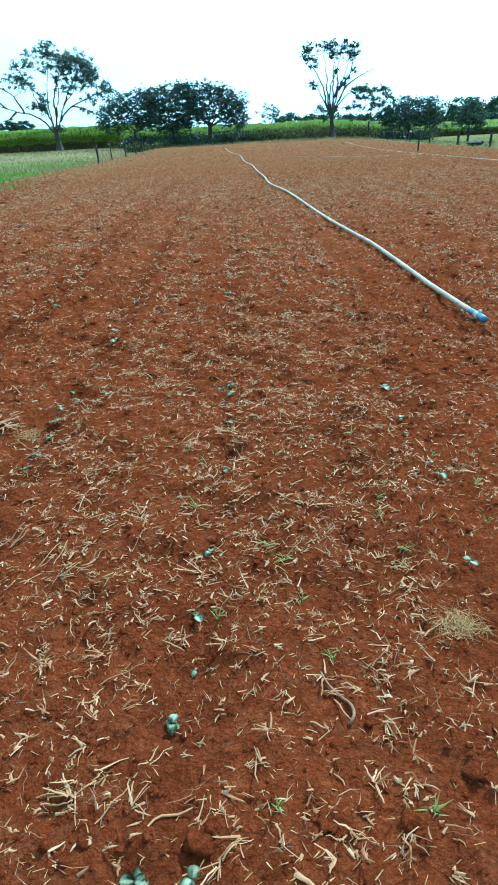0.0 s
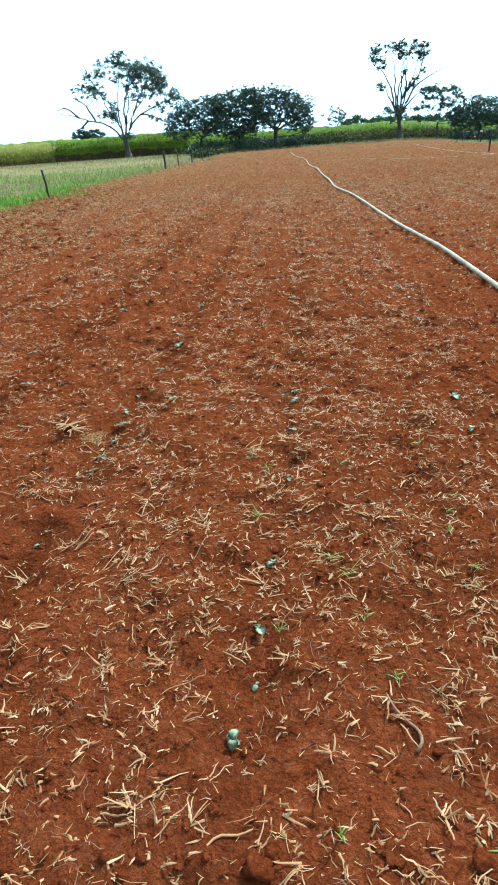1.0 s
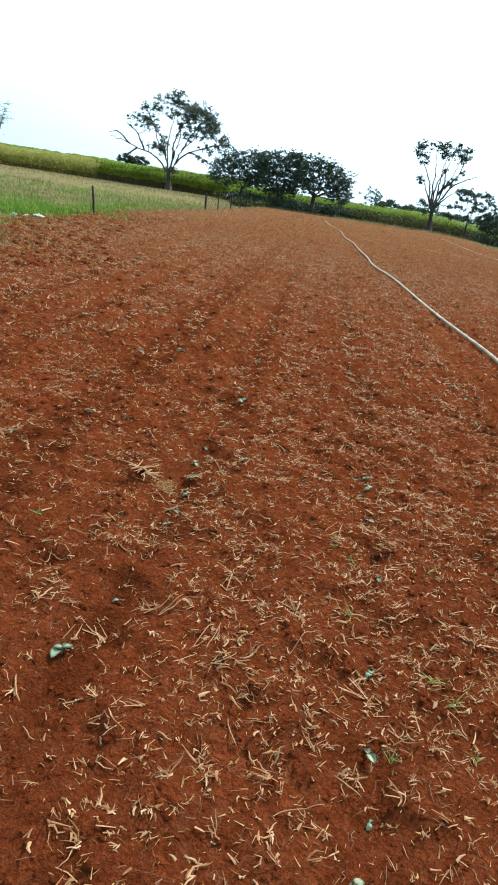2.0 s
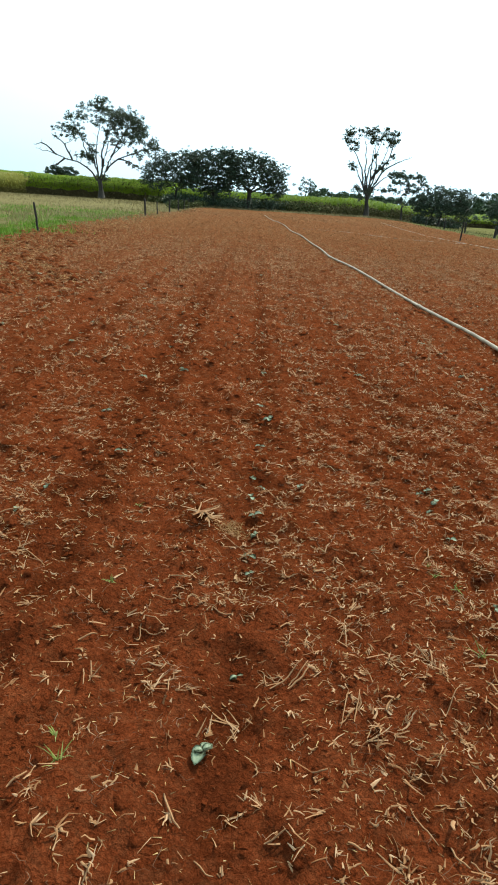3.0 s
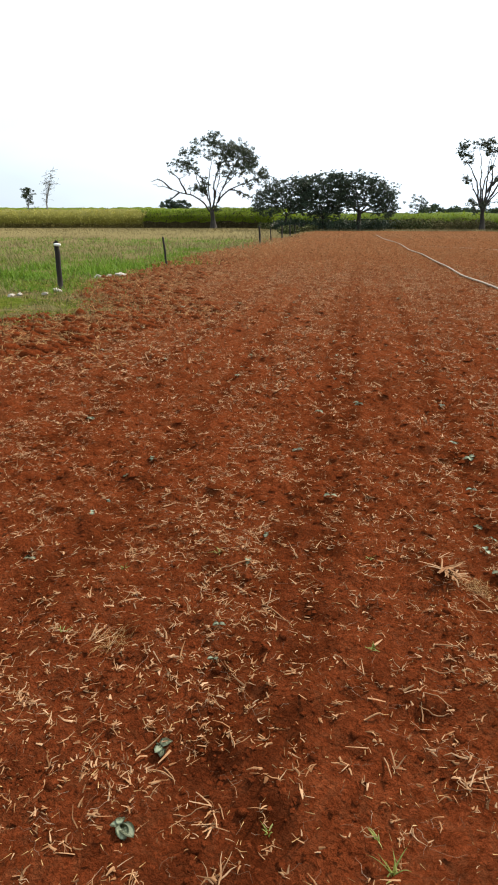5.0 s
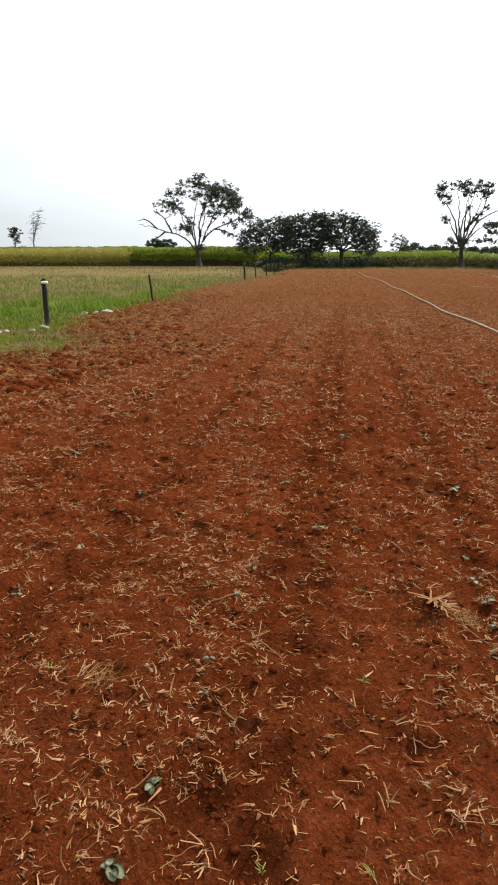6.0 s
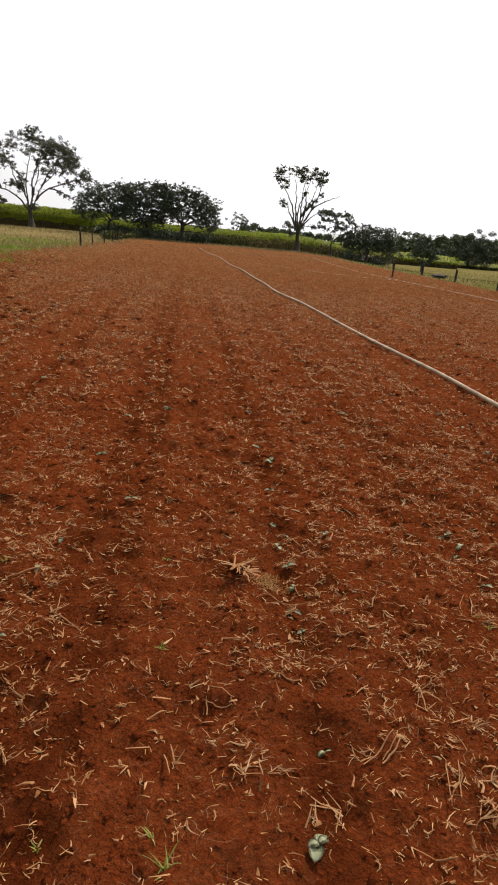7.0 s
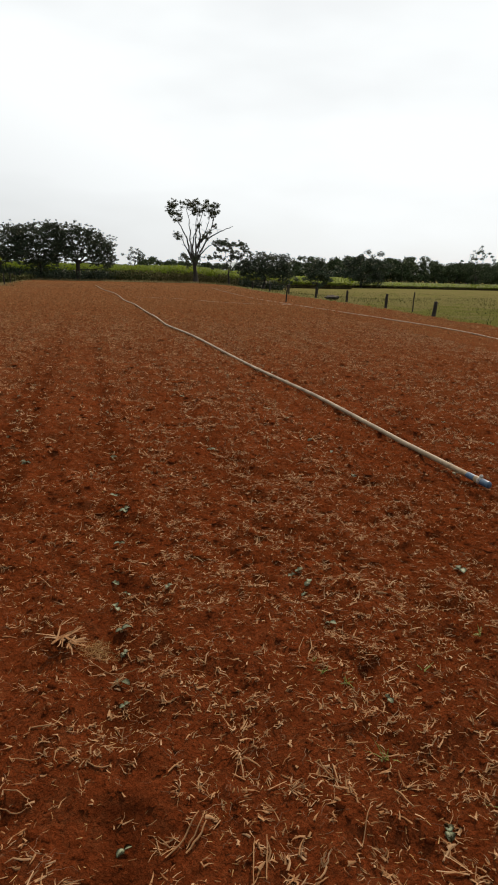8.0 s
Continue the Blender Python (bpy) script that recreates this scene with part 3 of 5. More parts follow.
# ---- fence posts ----
def fence_post(x, y, tall, thick, lean, label, cap=False, sides=9, seed=0):
    post = thing("fence_post", x, y, hz(x, y) - 0.04, label, "fence post", "fence posts along the field")
    r = random.Random(seed)
    pts = [Vector((lean[0] * u + 0.012 * r.uniform(-1, 1), lean[1] * u + 0.012 * r.uniform(-1, 1), tall * u)) for u in (0, 0.25, 0.5, 0.75, 0.97, 1.0)]
    rad = [thick * 0.5 * k * r.uniform(0.93, 1.07) for k in (1.12, 1.04, 1.0, 0.97, 0.93, 0.7)]
    solid("shaft", tubes_mesh("shaft", [(pts, rad, sides)]), POST, post)
    if cap:
        top = pts[-1]
        solid("insulator", tubes_mesh("insulator", [([top + Vector((-0.03, -0.06, -0.09)), top + Vector((0.03, -0.09, -0.088)), top + Vector((0.13, -0.08, -0.095))], [0.026, 0.036, 0.028], 10)]), INSULATOR, post, label="small white insulator")
    return post


fence_post(-8.52, 15.5, 1.17, 0.125, (0.0, 0.0), "thick dark wooden fence post with a white insulator", True, seed=1)
fence_post(-8.93, 24.2, 1.02, 0.075, (-0.13, 0.03), "thin leaning weathered wooden fence stake", seed=2)
for k, (x, y, tall, thick, lean) in enumerate([(-10.75, 49.6, 1.2, 0.14, -0.05), (-10.85, 54.4, 1.0, 0.09, -0.03), (-11.1, 61, 1.15, 0.12, 0.0), (-11.5, 68, 1.15, 0.13, -0.05),
                                              (-12.1, 75, 1.1, 0.11, 0.02), (-12.5, 80.5, 1.1, 0.11, 0.0), (-12.9, 87, 1.1, 0.12, 0.03)]):
    fence_post(x, y, tall, thick, (lean, 0), "dark wooden fence post at the edge of the pasture", seed=10 + k)
for k, (x, y, tall, thick, lean) in enumerate([(14.4, 23.6, 0.75, 0.13, 0.02), (13.35, 28.2, 0.68, 0.17, 0.08), (13.8, 34.8, 0.78, 0.16, 0.02), (14.1, 42.2, 0.78, 0.15, 0.02), (14.35, 50.2, 0.85, 0.16, 0.02),
                                              (14.4, 59, 0.9, 0.13, 0.0), (14.6, 68, 0.9, 0.13, 0.03), (14.9, 79, 0.9, 0.13, 0.0)]):
    fence_post(x, y, tall, thick, (lean, 0), "stubby dark wooden fence post beside the grass", seed=30 + k)
fence_post(13.93, 31.7, 1.0, 0.06, (0.05, 0), "thin grey fence stake beside the grass", seed=50)
fence_post(9.32, 39.2, 1.1, 0.085, (0.04, 0), "thin weathered stake standing in the soil beside a hose", seed=51)


# ---- trees ----
def limb(a, b, sag, seed):
    """A bowed line from a to b."""
    r = random.Random(seed)
    k = 6
    side = Vector((r.uniform(-1, 1), r.uniform(-1, 1), 0)) * (b - a).length * 0.07
    out = []
    for i in range(k + 1):
        u = i / k
        p = a.lerp(b, u) + side * math.sin(math.pi * u) + Vector((0, 0, -sag * (b - a).length * math.sin(math.pi * u)))
        p += Vector((r.uniform(-1, 1), r.uniform(-1, 1), r.uniform(-1, 1))) * 0.02 * (b - a).length * (0 < i < k)
        out.append(p)
    return out


def tree(name, x, y, tips, fork, girth, label, leaf=LEAF, leaves=90, size=0.2, clump=1.3, twigs=4, depth=2.5, lean=0.0, seed=1, stems=1, flat=0.62, wood=1.0, low=(), limbs=(), lift=0.0, bark=BARK):
    """tips: (across, height, fullness) of the limb ends; fork: the heights where limbs leave the trunk; low: a leafy skirt (across, height, radius)."""
    r = random.Random(seed)
    z = hz(x, y) - 0.1
    tips, limbs = [(a, b + lift, c) for a, b, c in tips], [(a, b + lift) for a, b in limbs]
    ob = thing(name, x, y, z, label, "tree")
    runs, cen, rad, cnt = [], [], [], []
    tops = []
    for s in range(stems):
        off = (s - (stems - 1) / 2) * girth * 1.6
        top = Vector((lean + off * 2, r.uniform(-0.3, 0.3), fork[1]))
        trunk = limb(Vector((off, 0, 0)), top, 0.0, seed + s)
        runs.append((trunk, [girth * 0.5 * (1.35 if i == 0 else 1.0 - 0.35 * i / 6) for i in range(7)], 9))
        tops.append(trunk)
    lines = []
    order = sorted(range(len(tips)), key=lambda k: -tips[k][1] + 0.25 * abs(tips[k][0]) + 3 * (tips[k][2] < 0.2))
    mains = 0 if limbs else max(4, len(tips) // 3)
    for k, (dx, dz) in enumerate(limbs):
        start = tops[0][3 if dz < 0.75 * max(q[1] for q in limbs) else 5]
        line = limb(start, Vector((dx, r.uniform(-0.5, 0.5) * depth, dz)), 0.0, seed * 70 + k)
        lines.append(line)
        g = girth * r.uniform(0.26, 0.36) * wood
        runs.append((line, [g * 0.5 * (1 - 0.55 * i / 6) for i in range(7)], 7))
    for rank, k in enumerate(order):
        dx, dz, full = tips[k]
        trunk = min(tops, key=lambda q: abs(q[-1].x - dx))
        end = Vector((dx, r.uniform(-depth, depth), dz))
        start = trunk[min(6, max(2, round(r.uniform(fork[0] / fork[1], 1.0) * 6)))]
        if rank >= mains:
            near = [q for ln in lines for q in ln[2:] if q.z < dz - 0.2]
            if near:
                best = min(near, key=lambda q: (q - end).length)
                start = best if (best - end).length < (start - end).length else start
        line = limb(start, end, -0.03 if rank < mains else 0.05, seed * 50 + k)
        lines.append(line)
        g = girth * (r.uniform(0.24, 0.36) if rank < mains else r.uniform(0.11, 0.17)) * wood * (1.7 if full == 0 else 1.0)
        runs.append((line, [g * 0.5 * (1 - 0.78 * i / 6) for i in range(7)], 6))
        for j in range(round(twigs * (1.0 if full > 0 else 0.7))):
            a = line[r.choice((3, 4, 5, 5, 6, 6))]
            b = a + Vector((max(-1.0, min(1.0, r.gauss(0, 0.6))), max(-1.0, min(1.0, r.gauss(0, 0.6))), r.gauss(0.08, 0.3))) * clump
            runs.append(([a, a.lerp(b, 0.5) + Vector((0, 0, 0.06 * clump)), b], [g * 0.28, g * 0.2, g * 0.08], 4))
            if full > 0:
                cen.append(b)
                rad.append(clump * r.uniform(0.25, 0.62) * (0.6 + 0.4 * full))
                cnt.append(int(leaves * full * r.uniform(0.4, 1.3)))
    for dx, dz, rr in low:
        for j in range(5):
            cen.append(Vector((dx + r.gauss(0, rr * 0.5), r.gauss(0, rr * 0.5), dz + r.gauss(0, rr * 0.35))))
            rad.append(rr * 0.55)
            cnt.append(leaves)
    solid("trunk", tubes_mesh("trunk", runs), bark, ob)
    vs, fs, off = [], [], 0
    for c, rr, q in zip(cen, rad, cnt):
        if q > 0:
            v, f = leaf_cloud(np.array([c[:]]), np.array([[rr * 1.12]]), int(q * 1.7), size * 0.66, flat)
            vs.append(v)
            fs.append(f + off)
            off += len(v)
    if vs:
        solid("crown", raw_mesh("crown", np.concatenate(vs), np.concatenate(fs)), leaf, ob, smooth=False)
    return ob


def bough(points, depth, r, wander=0.05):
    """A limb along (across, height) stations, smoothed, wandering to and fro."""
    pts = []
    drift = r.uniform(-1, 1) * depth
    for i, (a, b) in enumerate(points):
        u = i / max(1, len(points) - 1)
        pts.append(Vector((a, drift * u * u, b)))
    line = smooth_line(pts, 0.5)
    return [p + Vector((r.gauss(0, wander), r.gauss(0, wander), r.gauss(0, wander))) * (0 < i < len(line) - 1) for i, p in enumerate(line)]


def fill(outline, gap, loose, seed):
    """Clumps spread through a crown given by (across, lowest, highest) stations."""
    r, out = random.Random(seed), []
    xs = [o[0] for o in outline]
    for _ in range(2500):
        a = r.uniform(xs[0], xs[-1])
        lo, hi = (float(np.interp(a, xs, [o[k] for o in outline])) for k in (1, 2))
        z = r.uniform(lo, hi)
        size = gap * r.uniform(0.55, 1.15)
        if all(math.hypot(a - p, (z - q) * 1.25) > gap * loose for p, q, _ in out):
            out.append((a, z, size))
    return out


def clumped_tree(name, x, y, trunk, boughs, clumps, girth, label, leaf=LEAF, thick=1.0, size=0.085, depth=2.0, seed=1, flat=0.8, spray=1.0, wood=1.0):
    """A tree from its trunk, its boughs and its leafy clumps (across, height, radius); fine branches and twigs reach each clump."""
    r = random.Random(seed)
    ob = thing(name, x, y, hz(x, y) - 0.1, label, "tree")
    stem = bough(trunk, 0.1, r, 0.03)
    n = len(stem)
    runs = [(stem, [girth * 0.5 * (1.4 - 0.55 * min(1.0, 3 * i / n) - 0.2 * i / n) for i in range(n)], 9)]
    nodes = [(p, girth * 0.2) for p in stem[n // 2 :]]
    for k, points in enumerate(boughs):
        line = bough(points, depth * 0.7, r)
        m = len(line)
        thin = girth * wood * r.uniform(0.13, 0.18)
        radii = [thin * (1 - 0.8 * i / (m - 1)) for i in range(m)]
        runs.append((line, radii, 7))
        nodes += list(zip(line, radii))
        for i in range(2, m, 2):
            b = line[i] + Vector((r.gauss(0, 0.5), r.gauss(0, 0.5), r.uniform(0.1, 0.7)))
            runs.append(([line[i], line[i].lerp(b, 0.5) + Vector((0, 0, 0.05)), b], [radii[i] * 0.5, radii[i] * 0.35, 0.01], 4))
    vs, fs, off = [], [], 0
    side_clumps = [(a + rad * r.uniform(-1.1, 1.1), b + rad * r.uniform(-0.9, 0.8), rad * r.uniform(0.4, 0.65)) for a, b, rad in clumps for _ in range(2)]
    for a, b, rad in list(clumps) + side_clumps:
        c = Vector((a, r.uniform(-1, 1) * depth, b))
        below = [q for q in nodes if q[0].z < c.z + 0.1] or nodes
        root, fat = min(below, key=lambda q: math.hypot(q[0].x - c.x, 0.4 * (q[0].y - c.y)) + 0.7 * abs(q[0].z - c.z))
        mid = root.lerp(c, 0.5) + Vector((r.gauss(0, 0.12), r.gauss(0, 0.12), -0.05 * (c - root).length))
        fat = max(0.02, min(fat * 0.6, 0.05 * girth + 0.018))
        runs.append(([root, mid, c], [fat, fat * 0.75, fat * 0.4], 5))
        nodes += [(mid, fat * 0.8), (c, fat * 0.6)]
        for _ in range(20 if rad > 0.6 else 11):
            d = Vector((r.gauss(0, 1), r.gauss(0, 1), r.gauss(0, 0.7))).normalized()
            tip = c + d * rad * r.uniform(0.25, 1.3)
            runs.append(([c, c.lerp(tip, 0.5) + Vector((0, 0, 0.04)), tip], [fat * 0.45, fat * 0.3, 0.008], 4))
            rr = max(0.11, rad * r.uniform(0.14, 0.38)) * spray
            q = int(thick * 310 * rr * rr * r.uniform(0.6, 1.25) / (size / 0.1) ** 2) + 5
            v, f = leaf_cloud(np.array([tip[:]]), np.array([[rr]]), q, size, flat)
            vs.append(v)
            fs.append(f + off)
            off += len(v)
    solid("trunk", tubes_mesh("trunk", runs), BARK, ob)
    solid("crown", raw_mesh("crown", np.concatenate(vs), np.concatenate(fs)), leaf, ob, smooth=False)
    return ob


# the spreading tree in the pasture
SPREAD_TOP = [(-0.4, 14.3, 0.9), (0.9, 14.5, 0.8), (-1.5, 13.1, 1.2), (-0.1, 13.1, 1.2), (1.1, 13.4, 1.0), (2.8, 12.9, 1.2), (3.9, 12.6, 1.2), (5.2, 12.3, 1.2), (6.4, 11.6, 1.2), (4.8, 10.9, 1.5), (6.1, 10.5, 1.3),
              (7.1, 10.0, 1.2), (3.5, 10.9, 1.2), (4.6, 9.5, 1.0), (6.9, 9.1, 1.0), (8.0, 8.7, 0.9), (8.9, 8.6, 0.8), (9.6, 8.2, 0.5), (8.8, 7.9, 0.6), (1.6, 11.6, 1.0), (0.0, 11.9, 0.9), (2.6, 11.7, 1.1), (5.6, 11.4, 1.3)]
SPREAD_LEFT = [(-4.2, 12.4, 0.9), (-5.2, 12.0, 0.7), (-3.1, 11.9, 0.8), (-6.3, 10.8, 0.8), (-6.7, 10.3, 0.6), (-5.3, 9.9, 0.9), (-4.3, 10.5, 0.8), (-3.6, 9.8, 0.7), (-4.8, 9.1, 0.6), (-3.1, 10.8, 0.6), (-6.2, 8.9, 0.45), (-2.1, 9.1, 0.6), (-1.7, 7.9, 0.6)]
SPREAD_MID = [(-1.2, 11.6, 0.6), (2.1, 10.6, 0.7), (3.3, 12.1, 0.8), (1.3, 9.8, 0.7), (1.4, 9.0, 0.7), (2.6, 8.5, 0.7), (0.3, 10.5, 0.6), (-1.0, 7.0, 0.7), (-1.8, 6.5, 0.9), (-1.1, 5.9, 0.7), (-3.4, 6.4, 0.4), (-2.4, 6.6, 0.7), (3.0, 9.7, 0.6), (3.8, 8.6, 0.6), (4.9, 8.7, 0.5),
              (5.3, 7.3, 0.6), (6.4, 7.4, 0.7), (7.6, 7.6, 0.7), (4.4, 5.8, 0.45), (5.4, 5.3, 0.45), (6.4, 5.0, 0.4), (6.8, 6.6, 0.4), (0.6, 3.1, 0.7), (0.3, 3.5, 0.5)]
clumped_tree("spreading_tree", -31.9, 112, [(0.1, 0.0), (0.0, 1.4), (-0.2, 2.9)],
             [[(-0.2, 2.6), (-1.9, 4.5), (-3.8, 5.5), (-5.4, 5.8), (-7.4, 6.5), (-10.1, 7.1)], [(-4.6, 5.7), (-5.9, 8.0), (-7.7, 9.4)], [(-5.8, 5.9), (-7.1, 4.9), (-7.7, 4.6)], [(-0.2, 2.8), (-0.5, 4.9), (-0.6, 7.0), (-0.1, 9.8), (0.8, 12.2)],
              [(0.0, 2.7), (1.3, 4.9), (2.9, 6.2), (4.9, 6.9), (6.8, 7.6), (9.2, 8.2)], [(0.9, 4.4), (1.7, 6.3), (3.8, 8.5), (5.0, 9.9)], [(-0.1, 2.8), (0.5, 5.6), (1.4, 8.1), (1.7, 10.9)], [(-0.3, 3.3), (-1.1, 5.9), (-1.7, 7.7), (-3.2, 9.4), (-4.6, 11.9)],
              [(2.9, 6.2), (4.4, 6.0), (6.4, 5.0)], [(-7.2, 6.4), (-9.3, 7.9), (-11.4, 7.8)], [(0.3, 4.9), (0.3, 7.2), (0.9, 9.4), (2.4, 11.6)], [(1.6, 6.0), (2.6, 8.2), (4.2, 11.0)], [(-0.8, 5.2), (-2.4, 7.4), (-3.2, 10.4)]],
             SPREAD_TOP + SPREAD_LEFT + SPREAD_MID, 0.95, "spreading grey-barked tree with an open crown in pasture", LEAF_OLIVE, thick=1.0, depth=2.6, seed=4, spray=1.05)
# the tall bare-limbed tree at the field's end
TALL_CROWN = [(-3.3, 11.0, 0.8), (-3.5, 10.2, 0.7), (-2.6, 9.8, 0.7), (-2.4, 8.9, 0.5), (-2.9, 10.6, 0.6), (-1.0, 11.0, 0.9), (-0.4, 11.2, 0.6), (0.6, 11.0, 0.8), (0.3, 10.2, 0.7), (1.0, 10.3, 0.7), (2.5, 11.1, 0.9), (3.2, 11.2, 0.5), (2.3, 10.2, 0.8), (3.4, 10.3, 0.6),
              (2.8, 9.7, 0.5), (-2.7, 6.6, 0.6), (-2.0, 6.5, 0.4), (1.6, 6.5, 0.6), (2.1, 7.2, 0.35), (3.1, 8.2, 0.3), (0.7, 8.2, 0.35), (-1.4, 3.7, 0.7), (-0.3, 3.3, 0.6), (2.0, 3.8, 0.45), (0.6, 3.4, 0.6), (-0.9, 2.7, 0.5)]
clumped_tree("tall_tree", 9.95, 100, [(0.3, 0.0), (0.2, 1.6), (0.1, 3.2)],
             [[(0.0, 2.9), (-0.7, 4.5), (-1.0, 6.4), (-1.9, 8.0), (-3.1, 9.8)], [(-0.1, 3.1), (-0.5, 5.6), (-0.7, 8.3), (-1.2, 10.7)], [(0.2, 3.1), (0.3, 5.7), (0.3, 8.3), (0.6, 10.2)], [(0.2, 3.1), (0.9, 5.7), (1.9, 7.9), (2.5, 10.0)],
              [(0.2, 3.0), (1.2, 4.9), (2.0, 6.3), (3.4, 7.2), (5.7, 8.3)], [(0.2, 2.9), (1.7, 4.9), (2.9, 5.7)], [(0.0, 3.2), (-0.1, 6.2), (0.9, 8.9), (1.4, 10.5)], [(-0.1, 3.2), (-1.4, 5.6), (-2.2, 6.8)], [(0.4, 5.0), (0.9, 6.8), (0.4, 9.2)], [(1.0, 5.9), (2.4, 7.6), (3.1, 9.8)]],
             TALL_CROWN, 0.72, "tall tree with bare rising limbs and a thin flat crown", LEAF_OLIVE, thick=1.0, size=0.085, depth=1.2, seed=9, spray=1.1, wood=1.35)
# the broad dark trees in the middle
clumped_tree("broad_tree", -17.0, 98, [(0.0, 0.0), (-0.1, 1.2), (0.1, 2.4)], [[(0.0, 1.8), (-1.6, 3.2), (-3.6, 4.2)], [(0.0, 2.2), (-0.8, 4.2), (-1.4, 6.0)], [(0.1, 2.2), (1.0, 4.4), (1.8, 6.2)], [(0.1, 2.0), (1.8, 3.4), (3.0, 4.2)]],
             fill([(-4.4, 3.0, 4.6), (-3.2, 2.4, 5.8), (-1.8, 2.6, 6.6), (0.6, 2.6, 6.9), (2.6, 2.8, 7.0), (3.4, 2.8, 6.6)], 0.8, 0.72, 21), 0.42, "dark broad-crowned tree at the field's edge", thick=0.6, depth=2.0, seed=21, flat=0.6)
clumped_tree("broad_tree", -11.9, 99, [(0.0, 0.0), (0.1, 1.2), (-0.1, 2.4)], [[(0.0, 1.8), (-1.5, 3.6), (-3.0, 5.2)], [(0.0, 2.2), (-0.6, 4.6), (-0.9, 6.6)], [(0.0, 2.2), (0.9, 4.6), (1.6, 6.6)], [(0.0, 2.0), (1.8, 3.6), (3.0, 4.8)]],
             fill([(-3.4, 2.6, 6.4), (-2.0, 2.2, 7.2), (0.0, 2.2, 7.3), (1.6, 2.2, 7.7), (3.0, 2.6, 7.6)], 0.85, 0.68, 22), 0.45, "dark broad-crowned tree at the field's edge", thick=0.9, depth=2.0, seed=22, flat=0.6)
clumped_tree("broad_tree", -6.7, 98, [(0.0, 0.0), (0.05, 1.6), (0.0, 2.9)], [[(0.0, 2.4), (-1.4, 4.0), (-2.6, 5.4)], [(0.0, 2.7), (-0.4, 4.8), (-0.8, 6.8)], [(0.0, 2.7), (0.8, 4.6), (1.4, 6.6)], [(0.0, 2.4), (1.8, 4.2), (3.4, 5.4)], [(0.1, 2.3), (2.2, 3.4), (4.2, 4.0)]],
             fill([(-2.8, 3.0, 7.3), (-1.4, 3.2, 7.5), (0.4, 3.4, 7.4), (2.0, 3.0, 7.0), (3.4, 2.4, 6.3), (4.3, 2.0, 5.3), (4.8, 2.4, 4.0)], 0.85, 0.66, 23), 0.8, "dark tree with a thick trunk and wide layered crown", thick=0.75, depth=2.0, seed=23, flat=0.6)
# right of the tall tree
clumped_tree("open_tree", 14.9, 98, [(0.1, 0.0), (0.0, 1.2), (0.0, 2.2)], [[(0.0, 1.9), (-0.4, 3.6), (-1.1, 5.7)], [(0.0, 2.0), (0.5, 3.8), (0.8, 5.6)], [(0.0, 1.9), (1.0, 3.2), (2.0, 5.2)]],
             [(-1.2, 6.0, 0.8), (-2.2, 6.0, 0.45), (-0.6, 6.0, 0.7), (0.8, 5.9, 0.6), (2.0, 5.8, 0.7), (2.5, 5.1, 0.6), (0.6, 5.0, 0.6), (-0.6, 5.0, 0.5), (-1.7, 5.0, 0.4), (-2.0, 4.0, 0.4), (-1.1, 3.9, 0.45), (0.3, 4.0, 0.5), (1.5, 4.2, 0.7), (2.4, 3.6, 0.7), (1.6, 2.7, 0.8), (2.7, 2.7, 0.7), (-0.2, 2.7, 0.35), (-1.9, 2.8, 0.4)],
             0.3, "loose-crowned tree beside a field fence", thick=1.1, size=0.1, depth=1.4, seed=31, spray=1.25)
clumped_tree("open_tree", 20.4, 98, [(-0.2, 0.0), (-0.1, 0.9), (0.0, 1.8)], [[(0.0, 1.4), (-1.4, 2.8), (-2.4, 3.8)], [(0.0, 1.6), (-0.4, 3.2), (-0.6, 4.6)], [(0.0, 1.6), (0.9, 3.2), (1.6, 4.6)], [(0.0, 1.4), (1.8, 2.6), (3.3, 3.6)]],
             fill([(-3.3, 2.0, 3.6), (-1.9, 1.8, 4.6), (-0.3, 1.7, 4.9), (0.9, 1.8, 4.7), (1.7, 1.8, 5.1), (3.0, 1.4, 4.7), (3.9, 1.2, 4.1)], 0.75, 0.66, 32), 0.36, "dark spreading tree beside a field fence", thick=0.55, size=0.1, depth=1.6, seed=32, flat=0.65)
tree("small_tree", 25.0, 86, [(-1.4, 3.0, 1.0), (-0.6, 4.0, 1.0), (0.5, 4.3, 1.0), (1.4, 3.4, 1.0), (0.0, 3.0, 0.9), (-1.3, 2.2, 0.9), (1.2, 2.2, 0.9)], (0.8, 1.6), 0.3,
     "small dark tree standing in the pasture", LEAF, 50, 0.14, 0.75, 16, 1.0, seed=33, low=[(0, 1.2, 0.7)])
tree("dark_bush_tree", 51.0, 140, [(-4.6, 3.4, 1.0), (-2.8, 5.2, 1.1), (-0.6, 6.6, 1.2), (1.4, 6.6, 1.2), (3.4, 5.6, 1.1), (5.4, 4.6, 1.0), (-2.0, 3.2, 1.0), (1.0, 4.0, 1.0), (4.2, 3.0, 1.0)], (0.8, 2.0), 0.5,
     "dense dark tree before the woods", LEAF, 70, 0.26, 1.6, 14, 2.5, seed=34, low=[(-3, 1.6, 1.6), (0, 1.5, 1.6), (3, 1.6, 1.6)])
